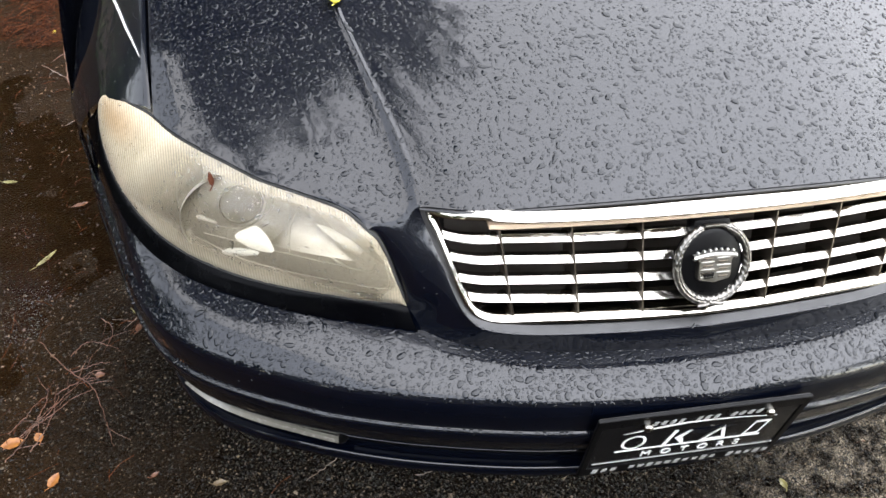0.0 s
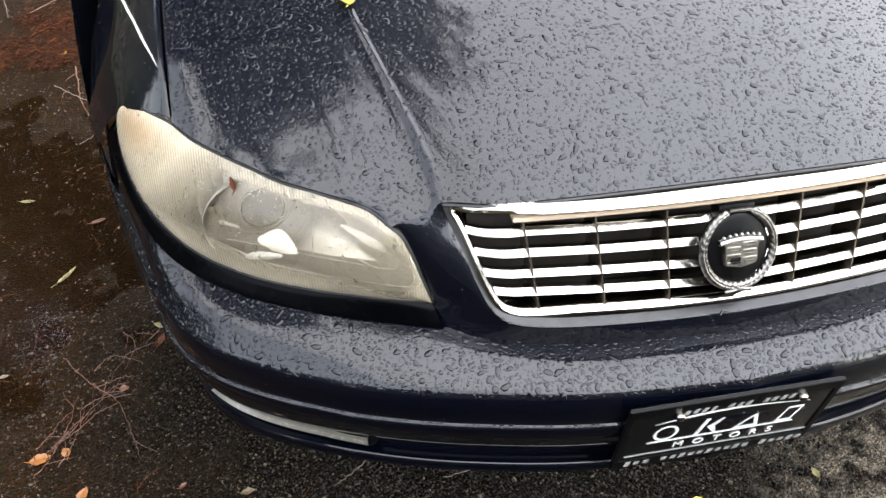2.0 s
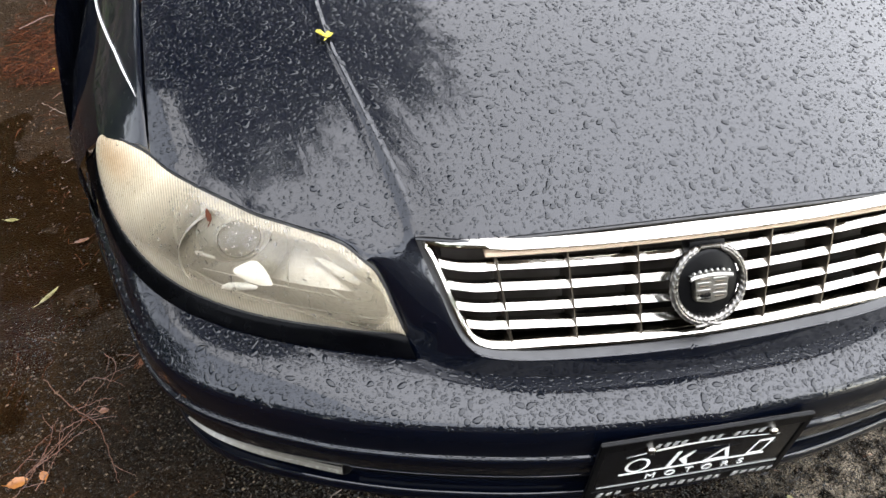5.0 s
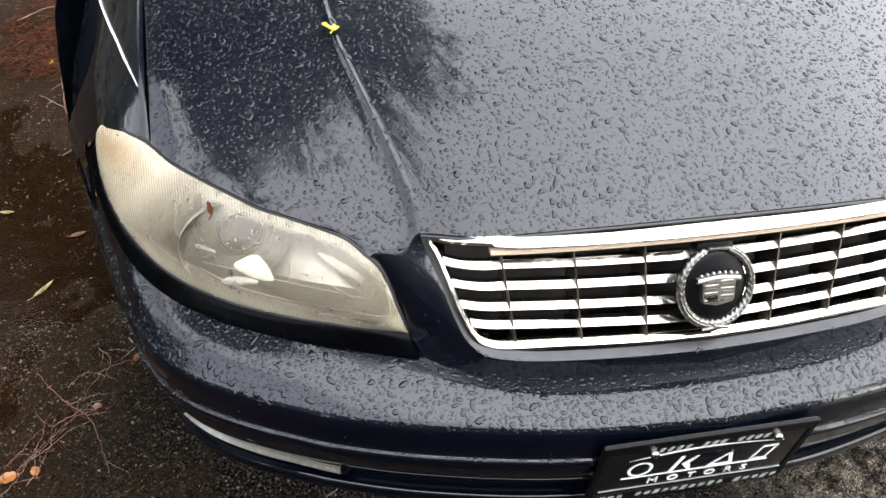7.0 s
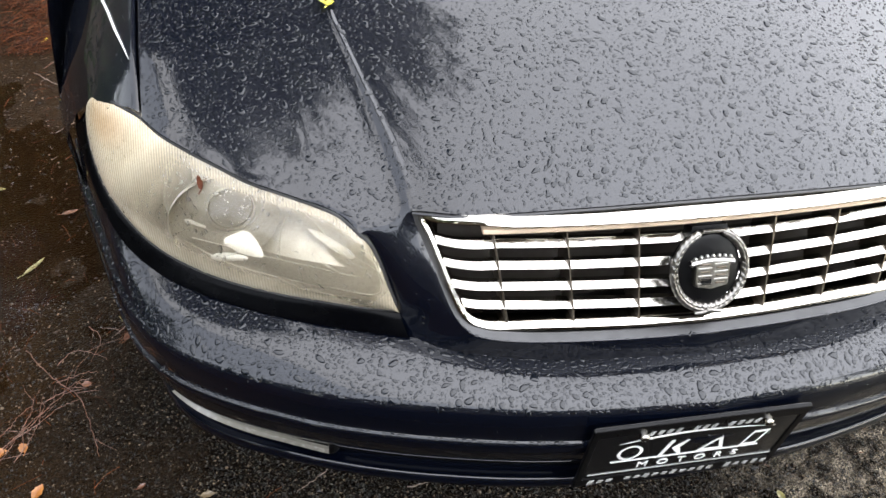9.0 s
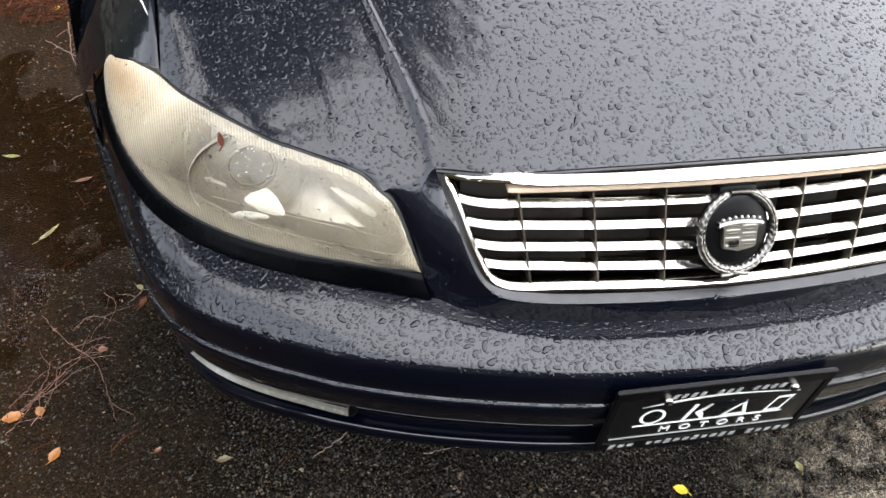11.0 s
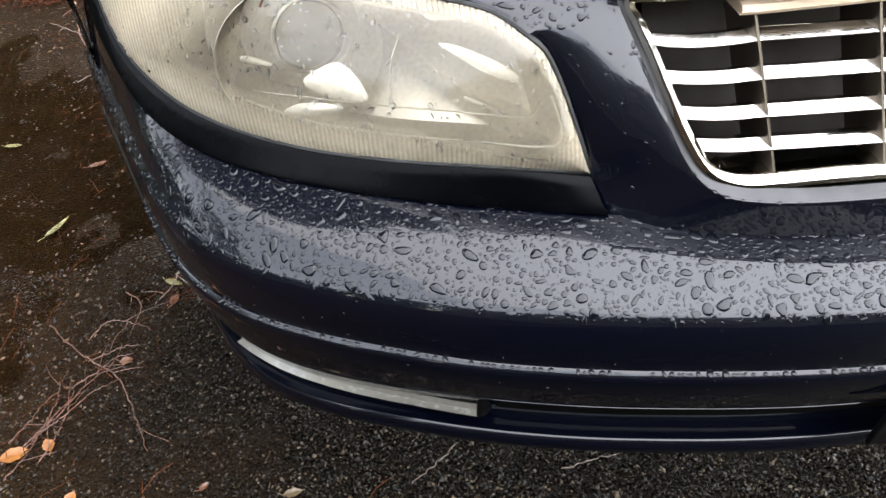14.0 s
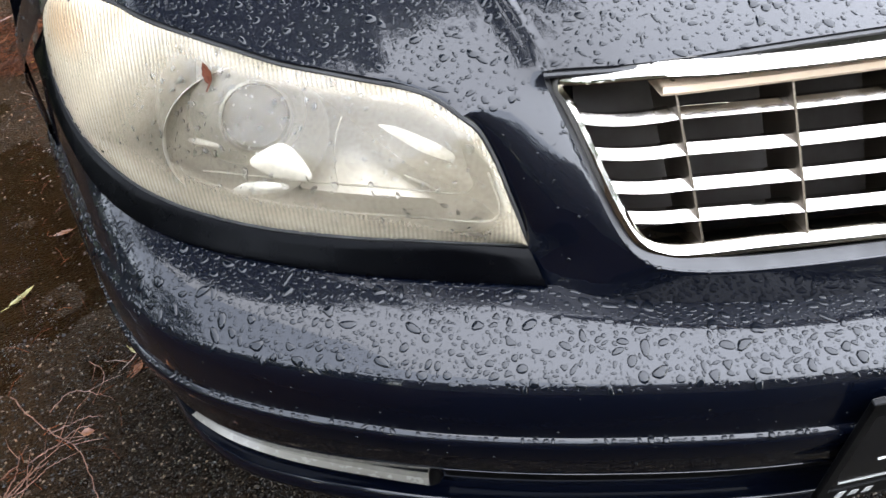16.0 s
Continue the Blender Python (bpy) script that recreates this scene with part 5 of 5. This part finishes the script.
twig([(-1.09, 1.36, 0), (-1.07, 1.27, .004), (-1.04, 1.22, .002), (-1.05, 1.12, 0)], .0015, TWIG, "thin reddish twig in the puddle", 3, 8)
twig([(-1.30, 1.74, 0), (-1.22, 1.66, .004), (-1.14, 1.60, 0)], .0016, PALETWIG, "pale twig end by pine needles", 1, 9)
twig([(-1.62, 2.42, 0), (-1.55, 2.52, .02), (-1.45, 2.50, .01), (-1.40, 2.40, 0)], .0022, PALETWIG, "pale curling twig on needle litter", 2, 10)
twig([(-1.58, 2.50, 0), (-1.57, 2.36, .02), (-1.53, 2.22, 0)], .0022, PALETWIG, "pale bent twig on needle litter", 1, 11)
twig([(-1.33, 2.62, .01), (-1.27, 2.50, .03), (-1.27, 2.36, .02), (-1.30, 2.28, 0)], .0022, PALETWIG, "pale arching twig over pine needles", 2, 12)
twig([(-1.90, 2.70, 0), (-1.75, 2.62, .02), (-1.66, 2.52, 0)], .0022, PALETWIG, "pale wiry twig on the litter", 2, 13)
twig([(-1.45, 2.20, .02), (-1.34, 2.26, .03), (-1.22, 2.22, .01)], .0020, TWIG, "brown twig on rust pine needles", 2, 14)
twig([(-1.18, 1.42, 0), (-1.13, 1.46, .004), (-1.09, 1.44, 0)], .0012, PALETWIG, "short pale twig in the puddle", 1, 15)
for k, (x, y, a, L) in enumerate(((-1.075, .425, 62, .13), (-1.065, .45, 48, .15), (-1.045, .44, 70, .12), (-1.085, .47, 55, .10), (-1.03, .47, 38, .14), (-1.06, .50, 80, .09), (-1.00, .535, 30, .10), (-.985, .565, 12, .08))):
    c, q = math.cos(radians(a)) * L / 2, math.sin(radians(a)) * L / 2
    twig([(x - c, y - q, 0), (x - c * .3 + .006, y - q * .3, .006), (x + c * .4, y + q * .4 + .004, .005), (x + c, y + q, 0)], .0011, TWIG, "thin reddish twig in a loose bundle on asphalt", 1, 40 + k)
twig([(-.985, .70, 0), (-.955, .66, .005), (-.965, .60, 0)], .0010, TWIG, "hair-thin dark twig on wet asphalt", 1, 16)


def needles(label, spots, seed, thick=.0009):
    rnd = random.Random(seed)
    V, F = [], []
    for x, y, sx, sy, count, tilt in spots:
        for _ in range(count):
            px, py = x + rnd.gauss(0, sx), y + rnd.gauss(0, sy)
            a = rnd.gauss(tilt, 1.3)
            L = rnd.uniform(.015, .055)
            z0 = max(ground_z(px, py), -.0045) + .001 + abs(rnd.gauss(0, .007))
            c = rnd.gauss(0, .25)
            bit = tube(np.array([(px + L * (t - .5) * math.cos(a + c * t), py + L * (t - .5) * math.sin(a + c * t), z0 + .004 * math.sin(math.pi * t)) for t in (0, .5, 1)]), rnd.uniform(.0005, thick), 3, cap=False)
            o = len(V)
            V += list(bit[0])
            F += [tuple(i + o for i in f) for f in bit[1]]
    ob = part("pine_needles", (np.array(V), F), NEEDLES)
    return tagged(ob, label, "pine needles", kind="stuff")


rnd = random.Random(12)
clumps = [(x + rnd.gauss(0, sx), y + rnd.gauss(0, sy), rnd.uniform(.02, .06), rnd.uniform(.015, .04), rnd.randrange(25, 70), rnd.uniform(-1.2, 1.2))
          for x, y, sx, sy, count in ((-1.38, 1.98, .14, .08, 26), (-1.28, 2.22, .10, .12, 18), (-1.70, 2.08, .18, .09, 20), (-2.0, 2.2, .25, .12, 14), (-1.5, 2.75, .25, .16, 22), (-1.25, 2.6, .12, .2, 12)) for _ in range(count)]
needles("matted rust-red pine needles beside the car", clumps, 4)
needles("scattered rust pine needles on wet asphalt", [(-1.08, .42, .05, .04, 26, 1.0), (-1.0, .52, .05, .04, 10, .6), (-.90, .68, .03, .03, 30, .8), (-1.06, 1.26, .03, .05, 30, 1.2), (-1.4, 1.3, .3, .3, 90, .5), (-1.1, .9, .08, .2, 60, .9), (-.75, .30, .2, .05, 6, .3), (.5, .20, .15, .08, 8, .8), (-1.12, 1.75, .09, .16, 160, .9), (-1.6, 1.8, .3, .15, 120, .4)], 5, .0006)


def build_crumbs():
    rnd = np.random.RandomState(15)
    V, F = [], []
    for _ in range(5200):
        x, y = rnd.uniform(-2.4, -.93), rnd.uniform(.45, 2.7)
        if y < .75 and x > -1.02:
            continue
        L, W = .0018 + .0042 * rnd.rand() ** 2.2, .0012 + .002 * rnd.rand()
        a, t = rnd.uniform(0, 6.28), rnd.uniform(-.4, .4, 4)
        z = ground_z(x, y) + .0012
        if z < -.0045 and rnd.rand() < .6:
            continue
        z = max(z, -.004)
        o = len(V)
        c, q = math.cos(a), math.sin(a)
        for k, (u, v) in enumerate(((-1, 0), (0, -1), (1, 0), (0, 1))):
            V.append((x + u * L * c - v * W * q, y + u * L * q + v * W * c, z + abs(t[k]) * .003))
        for k, (u, v) in enumerate(((-1, 0), (0, -1), (1, 0), (0, 1))):
            V.append((x + u * L * c - v * W * q, y + u * L * q + v * W * c, z + abs(t[k]) * .003 - .0014))
        F += [(o, o + 1, o + 2, o + 3), (o + 7, o + 6, o + 5, o + 4)] + [(o + i, o + 4 + i, o + 4 + (i + 1) % 4, o + (i + 1) % 4) for i in range(4)]
    ob = part("leaf_crumbs", (np.array(V), F), CRUMBS, smooth=False)
    tagged(ob, "brown crumbs of bark and leaf on wet silt", "leaf litter", kind="stuff")


build_crumbs()


# ---- loose grit of the asphalt ----
def build_grit():
    rnd = np.random.RandomState(8)
    V, F = [], []
    oct_v = np.array(((1, 0, 0), (0, 1, 0), (-1, 0, 0), (0, -1, 0), (0, 0, 1), (0, 0, -1)), float)
    oct_f = ((0, 1, 4), (1, 2, 4), (2, 3, 4), (3, 0, 4), (1, 0, 5), (2, 1, 5), (3, 2, 5), (0, 3, 5))
    spots = []
    for _ in range(46000):
        x, y = rnd.uniform(-1.28, .80), .06 + .72 * rnd.rand() ** 1.3
        if y > .44 and -.72 < x < .75:
            y = .06 + .38 * rnd.rand()
        spots.append((x, y))
    for _ in range(4000):
        spots.append((rnd.uniform(-2.0, -.95), rnd.uniform(.75, 1.9)))
    for x, y in spots:
        r = .0012 * math.exp(rnd.randn() * .42) + .0003
        o = len(V)
        a = rnd.uniform(0, 6.28)
        c, q = math.cos(a), math.sin(a)
        v = oct_v * (r * rnd.uniform(.7, 1.3, 3)) * (1, 1, .75) + rnd.uniform(-.25, .25, (6, 3)) * r
        z = ground_z(x, y)
        V += [(x + p[0] * c - p[1] * q, y + p[0] * q + p[1] * c, z + r * .15 + p[2]) for p in v]
        F += [tuple(i + o for i in f) for f in oct_f]
    ob = part("asphalt_grit", (np.array(V), F), GRIT, smooth=False)
    tagged(ob, "wet dark stone grit of the asphalt surface", "grit", kind="stuff")


build_grit()
